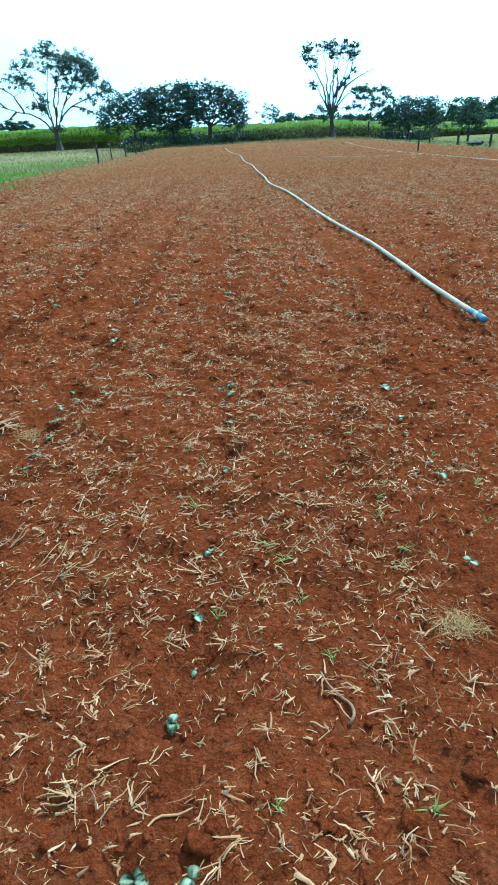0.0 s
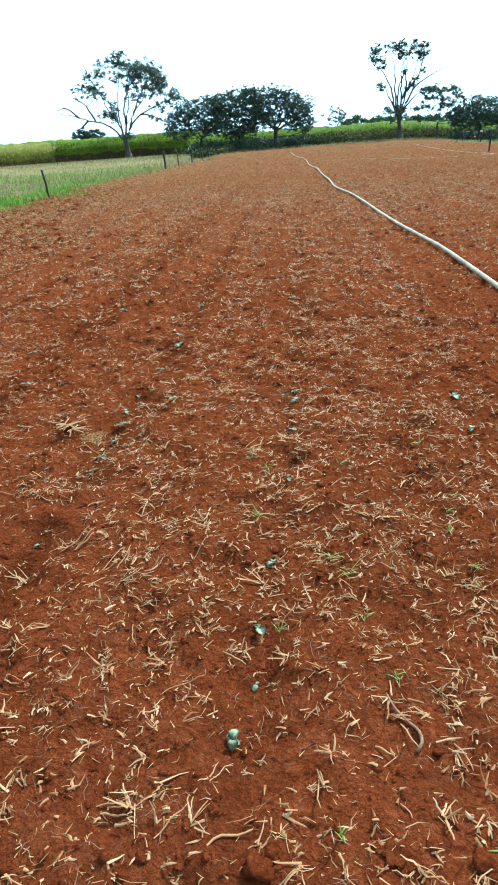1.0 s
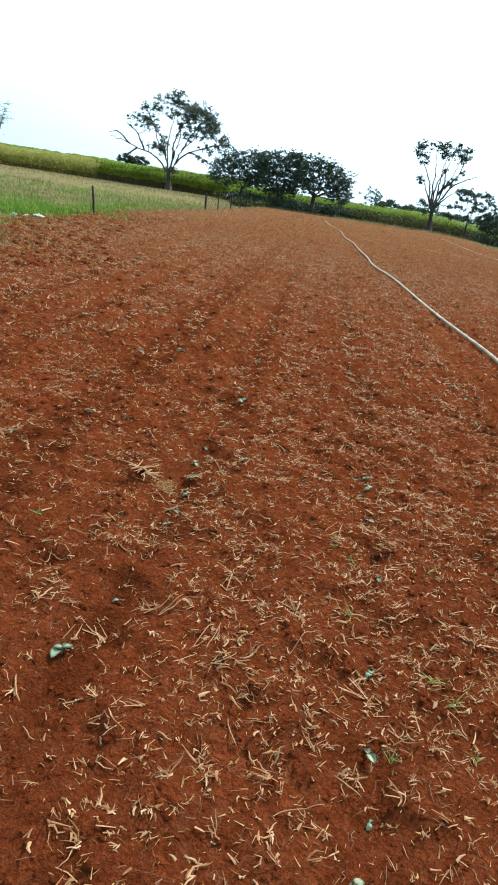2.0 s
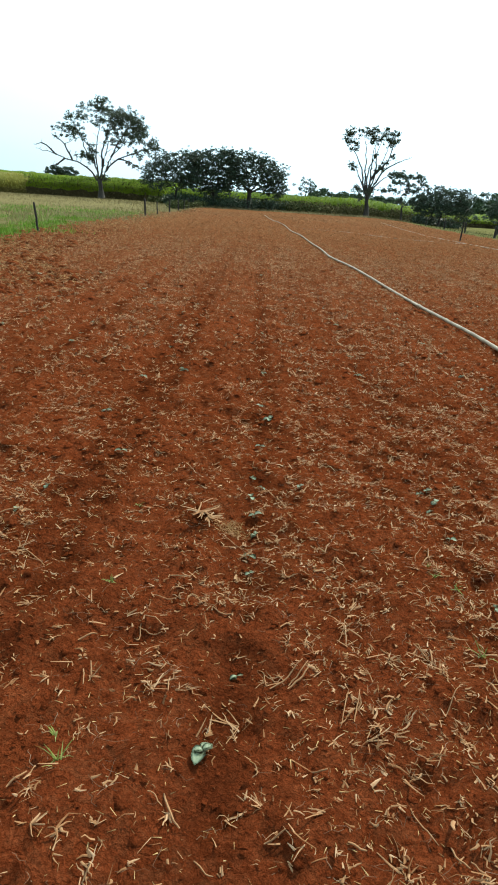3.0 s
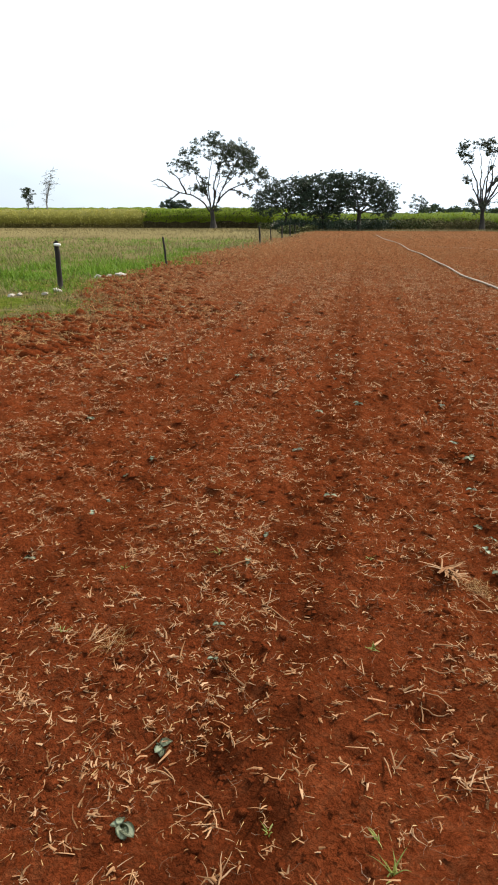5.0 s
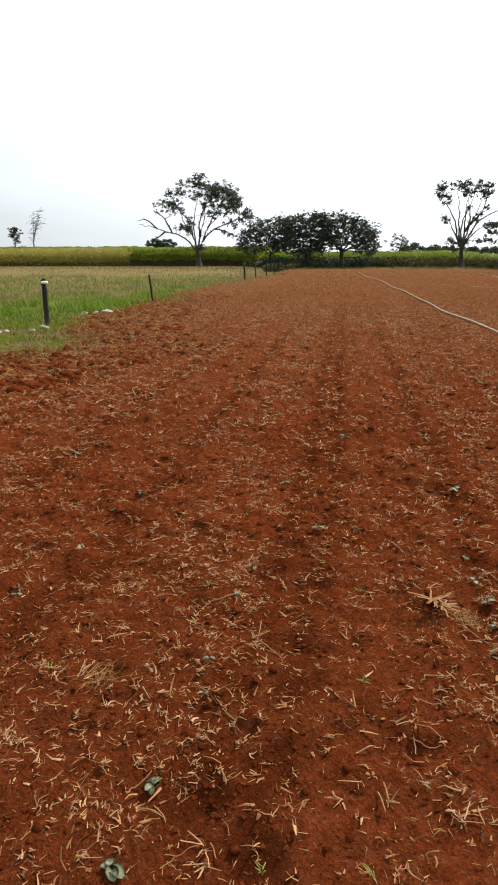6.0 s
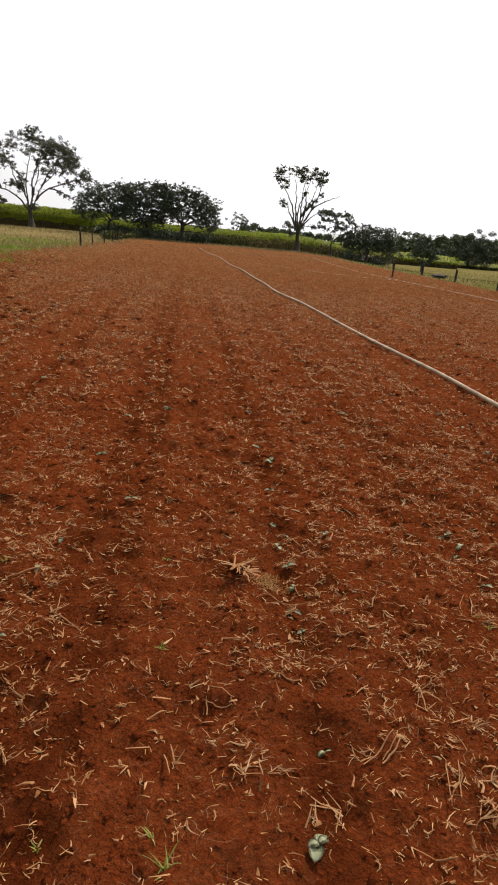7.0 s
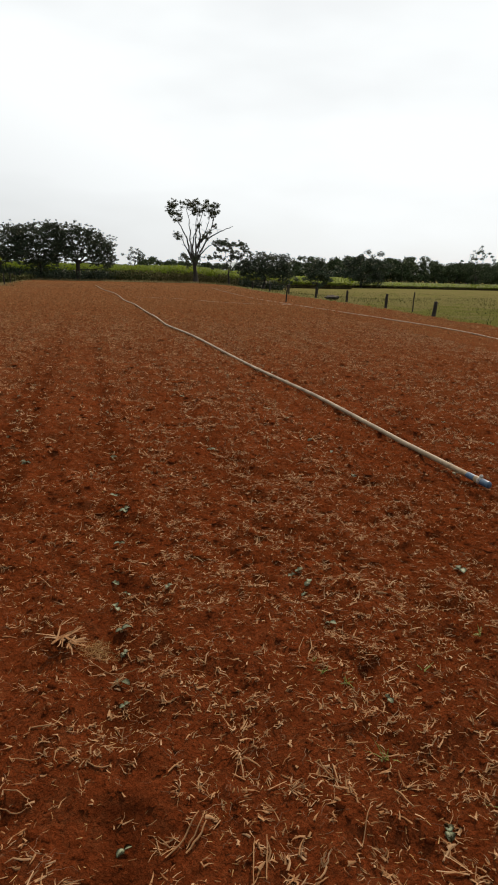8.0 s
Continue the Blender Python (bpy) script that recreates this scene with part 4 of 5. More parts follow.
tree("pale_limbed_tree", 84.0, 150, [(-3.5, 6.0, 0.7), (-1.5, 8.2, 0.5), (0.5, 9.6, 0.2), (2.0, 8.4, 0.6), (3.8, 6.6, 0.8), (-2.0, 4.2, 0.8), (1.5, 5.0, 0.8), (3.0, 3.6, 0.8)], (1.5, 3.0), 0.5,
     "loose tree with some bare limbs before the woods", WOODS, 50, 0.24, 1.5, 11, 2.0, seed=35, low=[(0, 1.8, 1.4)])
tree("small_tree", 1.6, 116, [(-1.4, 4.2, 0.8), (-0.4, 5.2, 0.8), (0.8, 4.6, 0.8), (1.6, 4.0, 0.7), (0.2, 3.6, 0.8)], (1.5, 2.6), 0.25, "small tree rising from the sugar cane", LEAF, 30, 0.17, 0.8, 8, 1.0, seed=36)
tree("round_tree", -51.5, 150, [(-2.4, 4.6, 1.2), (-1.4, 5.4, 1.2), (0.0, 5.3, 1.2), (1.4, 5.2, 1.2), (0, 4.5, 1.2), (2.4, 4.6, 1.2), (-1.2, 4.4, 1.2), (1.4, 4.4, 1.2)], (2.0, 3.6), 0.4, "round dark tree rising behind the sugar cane", LEAF, 60, 0.22, 0.95, 12, 1.5, seed=37)
tree("bare_tree", -83.8, 150, [(0.4, 6.5, 0.1), (1.6, 9.0, 0.15), (2.4, 11.5, 0.25), (0.8, 12.0, 0.15), (3.0, 12.8, 0.15), (-0.6, 8.0, 0.08), (1.4, 10.6, 0.15), (2.6, 10.2, 0.1), (0.2, 10.2, 0.1)], (3.5, 6.0), 0.45, "thin bare grey tree behind the sugar cane", LEAF_OLIVE, 30, 0.15, 1.1, 16, 1.0, seed=38, wood=1.5, lift=-0.6, bark=HAZED_BARK)
tree("bare_tree", -88.4, 150, [(-0.6, 8.2, 1.0), (-1.4, 8.6, 1.0), (-0.2, 8.8, 0.9), (0.3, 7.6, 0.6), (1.4, 5.6, 0.15), (1.0, 4.6, 0.1)], (3.5, 6.0), 0.3, "thin tree with one leafy tuft behind the sugar cane", LEAF_OLIVE, 50, 0.2, 0.9, 11, 1.0, seed=39, wood=1.4, lift=-0.4, bark=HAZED_BARK)


def woods(name, spots, label):
    """A far wood: many crowns joined, each a heap of leafy clumps with a stem."""
    cen, rad, runs = [], [], []
    for x, y, tall, wide in spots:
        z = float(land(np.array([x]), np.array([y]))[0])
        runs.append(([Vector((x, y, z - 0.2)), Vector((x, y, z + tall * 0.6))], [0.2, 0.12], 5))
        for _ in range(16):
            u = rng.random()
            cen.append((x + rng.normal() * wide * 0.34, y + rng.normal() * 1.2, z + tall * (0.22 + 0.68 * u)))
            rad.append((wide * (0.36 - 0.14 * u),))
    v, f = leaf_cloud(np.array(cen), np.array(rad), 56, 0.36, 0.75)
    ob = tagged(solid(name, raw_mesh(name, v, f), WOODS, smooth=False), label, "woods", kind="stuff")
    solid("stems", tubes_mesh("stems", runs), BARK, ob)
    return ob


woods("far_woods", [(55 + 1.3 * k + rng.normal() * 0.8, 196 + rng.random() * 14, 6.8 + 1.8 * rng.random() + (0.8 if 16 < k < 30 else 0), 5.4) for k in range(90)], "dark green wood along the far side of the pasture")
woods("distant_trees", [(4 + 2.6 * k + rng.normal(), 165 + rng.random() * 10, (4.2 if k < 8 else 3.4) + 1.4 * rng.random(), 4.4) for k in range(22)], "low dark trees far behind the sugar cane")


# ---- sugar cane ----
def cane_leaves(x0, x1, y, deep, tall, n, low, high, span):
    """Arching leaves between two shares of the cane's height."""
    x = rng.uniform(x0, x1, n)
    d = np.where(rng.random(n) < 0.55, rng.random(n) * 1.3, rng.random(n) ** 1.6 * min(deep, 14.0))
    yy = y + d + 0.2 * rng.normal(size=n)
    g = land(x, yy)
    rise = tall * (0.92 + 0.18 * vnoise(x * 0.35, yy * 0.2, 12))
    zb = g + rise * (low + (high - low) * rng.random(n))
    a = rng.uniform(0, 2 * np.pi, n)
    tilt = rng.uniform(0.25, 1.25, n)
    way = np.stack([np.cos(a) * np.cos(tilt), np.sin(a) * np.cos(tilt), np.sin(tilt)], 1)
    side = np.stack([-np.sin(a), np.cos(a), 0 * a], 1)
    length = np.minimum(rng.uniform(0.6, 1.0, n) * span, (g + rise * 1.06 - zb) * 1.35 + 0.3)
    return blades(np.stack([x, yy, zb], 1), way, side, length, rng.uniform(0.08, 0.15, n), rng.uniform(0.35, 0.9, n), 3, taper=0.1)


def cane_field(name, x0, x1, y, deep, tall, mat, label, per_metre=46, top=None, bare=0.35, foot=CANE_STALK):
    """Standing cane: green arching leaves above, drab trash and stalks at the foot, a closed mass behind."""
    v, f = cane_leaves(x0, x1, y, deep, tall, int((x1 - x0) * per_metre), bare, 0.86, 1.3)
    field = tagged(solid(name, raw_mesh(name, v, f), mat, smooth=False), label, "sugar cane", kind="stuff")
    v, f = cane_leaves(x0, x1, y, 1.4, tall, int((x1 - x0) * per_metre * 0.75), 0.04, bare + 0.05, 0.9)
    solid("dry_lower_leaves", raw_mesh("dry_lower_leaves", v, f), foot, field, smooth=False)
    xs = np.arange(x0, x1 + 0.1, 0.6)
    ys = np.r_[y + 0.9, y + 0.92, y + 0.95 + np.arange(0, deep, 1.0 if deep < 30 else 2.5)]
    gx, gy = np.meshgrid(xs, ys)
    gz = land(gx, gy) + tall * (0.80 + 0.22 * vnoise(gx * 1.1, gy * 0.9, 21)) * (0.5 + 0.5 * step(0.9, 4.5, gy - y))
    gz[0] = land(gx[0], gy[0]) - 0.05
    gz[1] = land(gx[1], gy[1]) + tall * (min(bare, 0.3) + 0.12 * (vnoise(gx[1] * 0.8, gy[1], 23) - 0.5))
    i = (np.arange(len(ys) - 1)[:, None] * len(xs) + np.arange(len(xs) - 1)[None]).ravel()
    me = raw_mesh("mass", np.stack([gx, gy, gz], -1).reshape(-1, 3), np.stack([i, i + 1, i + len(xs) + 1, i + len(xs)], 1))
    solid("mass", me, top or CANE, field, smooth=False)
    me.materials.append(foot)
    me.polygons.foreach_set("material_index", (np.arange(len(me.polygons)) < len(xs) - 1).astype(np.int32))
    return field


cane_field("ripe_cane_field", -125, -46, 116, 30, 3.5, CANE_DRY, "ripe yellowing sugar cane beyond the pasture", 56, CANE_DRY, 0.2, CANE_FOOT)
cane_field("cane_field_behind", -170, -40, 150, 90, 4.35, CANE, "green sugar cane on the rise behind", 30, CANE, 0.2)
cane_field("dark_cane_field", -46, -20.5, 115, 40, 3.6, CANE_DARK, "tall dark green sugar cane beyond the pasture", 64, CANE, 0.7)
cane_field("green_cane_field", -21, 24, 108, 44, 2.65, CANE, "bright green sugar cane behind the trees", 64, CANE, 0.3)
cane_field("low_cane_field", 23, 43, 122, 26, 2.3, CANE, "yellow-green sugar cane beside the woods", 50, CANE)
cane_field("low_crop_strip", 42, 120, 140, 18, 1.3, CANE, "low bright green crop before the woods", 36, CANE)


def undergrowth(name, spots, label, mat=BRUSH, size=0.16, leaves=60):
    cen = [(x, y, float(land(np.array([x]), np.array([y]))[0]) + h * 0.5) for x, y, h in spots]
    v, f = leaf_cloud(np.array(cen), np.array([(h * 0.75,) for _, _, h in spots]), leaves, size, 0.75)
    return tagged(solid(name, raw_mesh(name, v, f), mat, smooth=False), label, "undergrowth", kind="stuff")


undergrowth("undergrowth", [(rng.uniform(-19.5, 3), rng.uniform(99, 103), rng.uniform(0.6, 1.6)) for _ in range(170)] + [(rng.uniform(3, 24), rng.uniform(102, 106), rng.uniform(0.5, 1.2)) for _ in range(90)],
            "dark tangled undergrowth below the trees")
undergrowth("dry_brush", [(rng.uniform(-3, 25), rng.uniform(100.5, 106), rng.uniform(0.9, 1.8)) for _ in range(170)], "dry olive brush along the end of the field", BRUSH_DRY, 0.13, 80)
undergrowth("undergrowth_by_fence", [(rng.uniform(-13.8, -12.6), rng.uniform(74, 97), rng.uniform(0.4, 1.0)) for _ in range(40)] + [(rng.uniform(-23, -13), rng.uniform(104, 112), rng.uniform(0.5, 1.2)) for _ in range(60)],
            "scrub between the pasture and the cane")
undergrowth("shaded_undergrowth", [(rng.uniform(-18.5, -1.8), rng.uniform(97.5, 100.5), rng.uniform(1.0, 2.0)) for _ in range(95)] + [(rng.uniform(17, 24), rng.uniform(98, 101), rng.uniform(0.6, 1.4)) for _ in range(24)],
            "dense dark bushes below the broad trees", LEAF, 0.12, 130)


# ---- grass of the pastures ----
def straw_mass(name, x, y, length, width, label, thick=0.35, segs=2, lift=0.012, mat=STRAW, tip=0.22, curl=0.14, ways=None):
    n = len(x)
    a = rng.uniform(0, 2 * np.pi, n) if ways is None else ways
    t = np.abs(rng.normal(0, tip, n))
    way = np.stack([np.cos(a) * np.cos(t), np.sin(a) * np.cos(t), np.sin(t)], 1)
    side = np.stack([-np.sin(a), np.cos(a), rng.normal(0, 0.5, n)], 1)
    side /= np.linalg.norm(side, axis=1, keepdims=True)
    z = height(x, y) + lift * rng.random(n) ** 2
    back = 0.5 if ways is None else 0.1
    v, f = blades(np.stack([x, y, z], 1) - way * (length * back)[:, None] * np.array([1, 1, 0.2]), way, side, length, width, rng.uniform(-0.02, 0.3, n), segs, thick, 0.3, rng.normal(0, curl, n), 0.09)
    return tagged(solid(name, raw_mesh(name, v, f), mat, smooth=False), label, "straw", kind="stuff")


def grass_mass(name, x, y, tall, wide, mat, label, segs=2):
    n = len(x)
    a = rng.uniform(0, 2 * np.pi, n)
    tilt = rng.uniform(0.2, 1.25, n)
    way = np.stack([np.cos(a) * np.cos(tilt), np.sin(a) * np.cos(tilt), np.sin(tilt)], 1)
    side = np.stack([-np.sin(a), np.cos(a), 0 * a], 1)
    base = np.stack([x, y, height(x, y) - 0.01], 1)
    v, f = blades(base, way, side, tall, wide, rng.uniform(0.05, 0.5, n), segs, taper=0.08)
    return tagged(solid(name, raw_mesh(name, v, f), mat, smooth=False), label, "grass", kind="stuff")


def scatter_left(n, y0, y1, wide, power=1.6):
    y = y0 + (y1 - y0) * rng.random(n) ** power
    x = left_edge(y) + 0.1 - rng.random(n) ** 1.3 * (wide + 0.45 * (y - y0)) + (0.2 + 0.012 * y) * rng.normal(size=n)
    return x, y


x, y = scatter_left(30000, 10.2, 40, 9)
keep = (y > 14.5) | (rng.random(len(y)) < 0.45)
x, y = x[keep], y[keep]
h = (0.05 + 0.06 * step(13, 17, y) + 0.40 * step(0.35, 0.8, 0.55 * vnoise(x * 0.35, y * 0.35, 31) + 0.45 * vnoise(x * 1.5, y * 1.1, 35)) * step(0.3, 2.2, left_edge(y) - x)) * rng.uniform(0.6, 1.25, len(x))
grass_mass("pasture_grass", x, y, h, rng.uniform(0.012, 0.034, len(x)), PASTURE, "rough green and dry pasture grass beside the field")
x, y = scatter_left(26000, 38, 113, 22, 1.2)
h = (0.12 + 0.3 * step(0.35, 0.8, vnoise(x * 0.2, y * 0.2, 32))) * rng.uniform(0.6, 1.3, len(x))
grass_mass("far_pasture_grass", x, y, h, rng.uniform(0.03, 0.07, len(x)), PASTURE, "dry pasture grass towards the trees", 1)
y = rng.uniform(20, 100, 22000)
x = right_edge(y) - 0.1 + rng.random(len(y)) ** 1.2 * (8 + 0.5 * y)
h = (0.10 + 0.22 * step(0.4, 0.8, vnoise(x * 0.25, y * 0.25, 33))) * rng.uniform(0.6, 1.3, len(x))
grass_mass("right_pasture_grass", x, y, h, rng.uniform(0.025, 0.06, len(x)), PASTURE_OLIVE, "olive green pasture grass beyond the fence posts", 1)
# drier grass: the near tongue, the field's edge and the strip before the cane
y = np.r_[rng.uniform(9.8, 14.5, 2600), rng.uniform(13, 95, 9000)]
x = left_edge(y) + 0.35 - np.abs(rng.normal(0, 0.8 + 0.02 * y)) + 0.45 * rng.normal(size=len(y))
grass_mass("dry_edge_grass", x, y, rng.uniform(0.05, 0.22, len(x)), rng.uniform(0.008, 0.014, len(x)) * (1 + y / 25), PASTURE_DRY, "dry yellowed grass along the edge of the field", 1)
y = rng.uniform(84, 114, 16000)
x = rng.uniform(-100, -13.5, len(y))
grass_mass("tan_pasture_strip", x, y, rng.uniform(0.10, 0.35, len(x)), rng.uniform(0.05, 0.10, len(x)), PASTURE_DRY, "tan dry grass before the sugar cane", 1)
x, y = rng.uniform(-12, 16, 7000), 96.5 + 2.2 * rng.normal(size=7000)
grass_mass("field_end_grass", x, y, rng.uniform(0.15, 0.6, 7000), rng.uniform(0.04, 0.08, 7000), PASTURE, "dry grass along the end of the field", 1)


# darker tufts scattered over the pasture
y = 14.5 + 44 * rng.random(800) ** 1.5
x = left_edge(y) - 0.5 - rng.random(800) ** 1.2 * (8 + 0.5 * y)
x, y = np.repeat(x, 34), np.repeat(y, 34)
wide = 0.12 + 0.004 * y
x, y = x + wide * 1.6 * rng.normal(size=len(x)), y + wide * rng.normal(size=len(x))
grass_mass("pasture_tufts", x, y, (0.16 + 0.003 * y) * rng.uniform(0.6, 1.3, len(x)), (0.014 + 0.0006 * y) * rng.uniform(0.6, 1.3, len(x)), WEED, "darker green tufts scattered over the dry pasture", 1)


# dry litter where the tilled soil runs into the grass
y = 7.5 + 55 * rng.random(17000) ** 1.3
x = left_edge(y) + 0.7 + rng.normal(0, 1.2, len(y))
straw_mass("edge_litter", x, y, rng.uniform(0.03, 0.12, len(x)), rng.uniform(0.006, 0.016, len(x)) * (1 + y / 40), "dry straw litter along the edge of the pasture", 0.3, 1, 0.04, mat=FUZZ, tip=0.4)


def weed_clump(x, y, tall, n, label):
    ob_x, ob_y = x + 0.45 * rng.normal(size=n), y + 0.35 * rng.normal(size=n)
    ob = grass_mass("weed_clump", ob_x, ob_y, tall * rng.uniform(0.5, 1.1, n), rng.uniform(0.014, 0.034, n), WEED, label)
    return tagged(ob, label, "weeds", kind="stuff")


for x, y, tall, n in ((-9.4, 19.6, 0.6, 520), (-10.4, 20.8, 0.5, 380), (-9.9, 26.5, 0.5, 300), (-11.4, 18.4, 0.5, 380), (-8.5, 24.9, 0.3, 160), (-9.7, 21.8, 0.5, 380), (-12.5, 21.2, 0.5, 380), (-10.1, 17.6, 0.4, 300), (-13.4, 19.0, 0.5, 360), (-9.6, 23.4, 0.45, 320), (-11.5, 24.5, 0.5, 340), (-10.6, 30.0, 0.5, 300), (-11.8, 36.0, 0.5, 300)):
    weed_clump(x, y, tall, n, "tall green weeds growing in the pasture")


def stone(x, y, r, mat, name, label, category, seed, squash=0.6):
    bm = bmesh.new()
    bmesh.ops.create_icosphere(bm, subdivisions=3, radius=r)
    o = Vector((seed * 3.7, seed * 1.9, 0))
    for v in bm.verts:
        v.co *= 1 + 0.6 * noise.noise(v.co / r * 1.1 + o) + 0.45 * noise.noise(v.co / r * 2.8 + o) + 0.25 * noise.noise(v.co / r * 6.0 + o)
        v.co.z *= squash
    ob = part(name, bm, mat)
    ob.location = (x, y, hz(x, y) + r * (0.18 if mat != SOIL else -0.2))
    ob.rotation_euler = (0, 0, seed * 1.3)
    return tagged(ob, label, category, name + "s")


for k, (x, y, r) in enumerate(((-8.95, 18.5, 0.12), (-8.72, 18.75, 0.08), (-8.5, 19.0, 0.13), (-8.2, 14.2, 0.07), (-8.75, 14.1, 0.06), (-8.35, 15.1, 0.05), (-8.05, 18.9, 0.06), (-8.1, 14.6, 0.08), (-8.25, 14.75, 0.06), (-8.9, 14.0, 0.07))):
    stone(x, y, r, STONE, "pale_stone", "pale stone lying in grass at the field's edge", "stone", k + 1)
stone(14.6, 47.0, 0.5, POST, "fallen_log", "dark fallen log at the edge of the grass", "log", 9, 0.35)
stone(-9.3, 25.6, 0.2, SOIL, "soil_clod", "large red clod at the edge of the field", "clod", 11)
for k, (x, y, r) in enumerate(((0.97, 1.53, 0.032), (1.32, 1.78, 0.028), (1.27, 1.58, 0.03), (1.39, 1.61, 0.03), (1.46, 1.57, 0.028), (1.64, 1.71, 0.03))):
    stone(x, y, r, SOIL, "soil_clod", "crumbly red soil clod on the tilled ground", "clod", k + 20, 0.55)


# ---- chopped straw and crumbs that nobody could count ----
def bunches(x, y, most, spread):
    """Each spot becomes a few straws that splay from one torn end."""
    k = 1 + (rng.random(len(x)) ** 1.7 * most).astype(int)
    main = np.repeat(rng.uniform(0, 2 * np.pi, len(x)), k)
    x, y = np.repeat(x, k), np.repeat(y, k)
    n = len(x)
    turn = main + rng.normal(0, 0.65, n) + np.pi * (rng.random(n) < 0.22)
    return x + spread * rng.normal(size=n), y + spread * rng.normal(size=n), turn


def thin_out(x, y, low=0.15):
    """Straw gathers in drifts."""
    keep = rng.random(len(x)) < low + (1 - low) * step(0.32, 0.68, 0.5 * vnoise(row_x(x, y) * 3.1, y * 0.12, 41) + 0.5 * vnoise(x * 4.5, y * 4.5, 42))
    return x[keep], y[keep]


def lengths(n, short, long, share):
    return short * rng.uniform(0.6, 1.6, n) + (long - short) * rng.random(n) * (rng.random(n) < share)


def field_spots(n, x0, x1, y0, y1, low=0.15, fade=(0.0, 0.0)):
    x, y = rng.uniform(x0, x1, n), rng.uniform(y0, y1, n)
    x, y = thin_out(x, y, low)
    keep = (x > left_edge(y) + 0.1) & (x < right_edge(y))
    keep &= rng.random(len(x)) < (step(y0, y0 + fade[0] + 1e-6, y)) * (1 - step(y1 - fade[1] - 1e-6, y1, y))
    return x[keep], y[keep]


x, y = field_spots(39000, -3.7, 3.7, 0.6, 7.6, 0.32, (0.6, 2.4))
keep = rng.random(len(x)) < 0.55 + 0.45 * step(1.8, 3.2, y)
x, y, turn = bunches(x[keep], y[keep], 5, 0.006)
straw_mass("torn_straw", x, y, lengths(len(x), 0.021, 0.07, 0.14), 0.0022 + 0.0068 * rng.random(len(x)) ** 2.0 + 0.006 * (rng.random(len(x)) < 0.05), "torn pale straw leaves scattered over red soil", lift=0.014, segs=2, thick=0.25, tip=0.36, curl=0.08, ways=turn)
# torn leaves that splay in small fans
x, y = field_spots(2700, -4.2, 4.2, 1.2, 12.0, 0.5, (0.3, 4.0))
k = 3 + (rng.random(len(x)) * 5).astype(int)
turn = np.repeat(rng.uniform(0, 2 * np.pi, len(x)), k)
x, y = np.repeat(x, k), np.repeat(y, k)
n = len(x)
turn = turn + rng.normal(0, 0.7, n) + np.pi * (rng.random(n) < 0.15)
straw_mass("torn_leaf_fans", x + 0.006 * rng.normal(size=n), y + 0.006 * rng.normal(size=n), rng.uniform(0.02, 0.075, n), 0.0025 + 0.0055 * rng.random(n) ** 1.5, "torn pale leaves splayed in small fans over red soil", lift=0.008, segs=3, thick=0.2, tip=0.45, curl=0.1, ways=turn)
x, y = field_spots(36000, -3.9, 3.9, 0.9, 8.0, 0.40, (0, 2.5))
straw_mass("straw_chips", x, y, rng.uniform(0.006, 0.030, len(x)), rng.uniform(0.001, 0.004, len(x)), "fine chips of straw scattered over red soil", lift=0.012, segs=1, thick=0.3, mat=STRAW_OLD)
x, y = field_spots(92000, -8.8, 9.0, 5.2, 30.0, 0.22, (2.5, 12))
keep = rng.random(len(x)) < 0.4 + 0.6 * step(0.6, 2.4, x - left_edge(y))
x, y = x[keep], y[keep]
x, y, turn = bunches(x, y, 4, 0.012)
straw_mass("torn_straw_further", x, y, lengths(len(x), 0.03, 0.085, 0.15), 0.007 + 0.016 * rng.random(len(x)) ** 1.5, "torn pale straw over the middle of the field", 0.3, 1, 0.02, tip=0.6, ways=turn)
x, y = field_spots(150000, -12.5, 14.5, 14.0, 92.0, 0.3, (5, 30))
straw_mass("straw_far_out", x, y, 0.04 + 0.09 * rng.random(len(x)), 0.012 + 0.0002 * y * rng.uniform(0.4, 1.4, len(x)), "chopped pale straw far out on the field", 0, 1, 0.04, mat=STRAW_FAR, tip=0.35)


# thinner litter on the rest of the field round about
x, y = field_spots(52000, -14, 14, -16, 9, 0.4)
keep = (np.maximum(np.abs(x) - 3.7, np.maximum(1.0 - y, y - 7.6)) > rng.uniform(-0.9, 0.0, len(x)))
straw_mass("straw_round_about", x[keep], y[keep], lengths(keep.sum(), 0.022, 0.08, 0.15), 0.003 + 0.008 * rng.random(keep.sum()) ** 2, "torn pale straw on the tilled soil round about", 0.3, 1, 0.02, tip=0.35)
x, y = field_spots(44000, -8, 8, -6, 7.6, 0.32)
outside = np.maximum(np.abs(x) - 3.5, 0.9 - y)
keep = (outside > rng.uniform(-0.5, 0.2, len(x))) & (rng.random(len(x)) < 1 - step(1.0, 5.5, outside))
x, y, turn = bunches(x[keep], y[keep], 4, 0.008)
straw_mass("torn_straw_behind", x, y, lengths(len(x), 0.022, 0.07, 0.15), 0.0025 + 0.0065 * rng.random(len(x)) ** 2, "torn pale straw leaves on the soil round about", 0, 1, 0.014, tip=0.36, ways=turn)


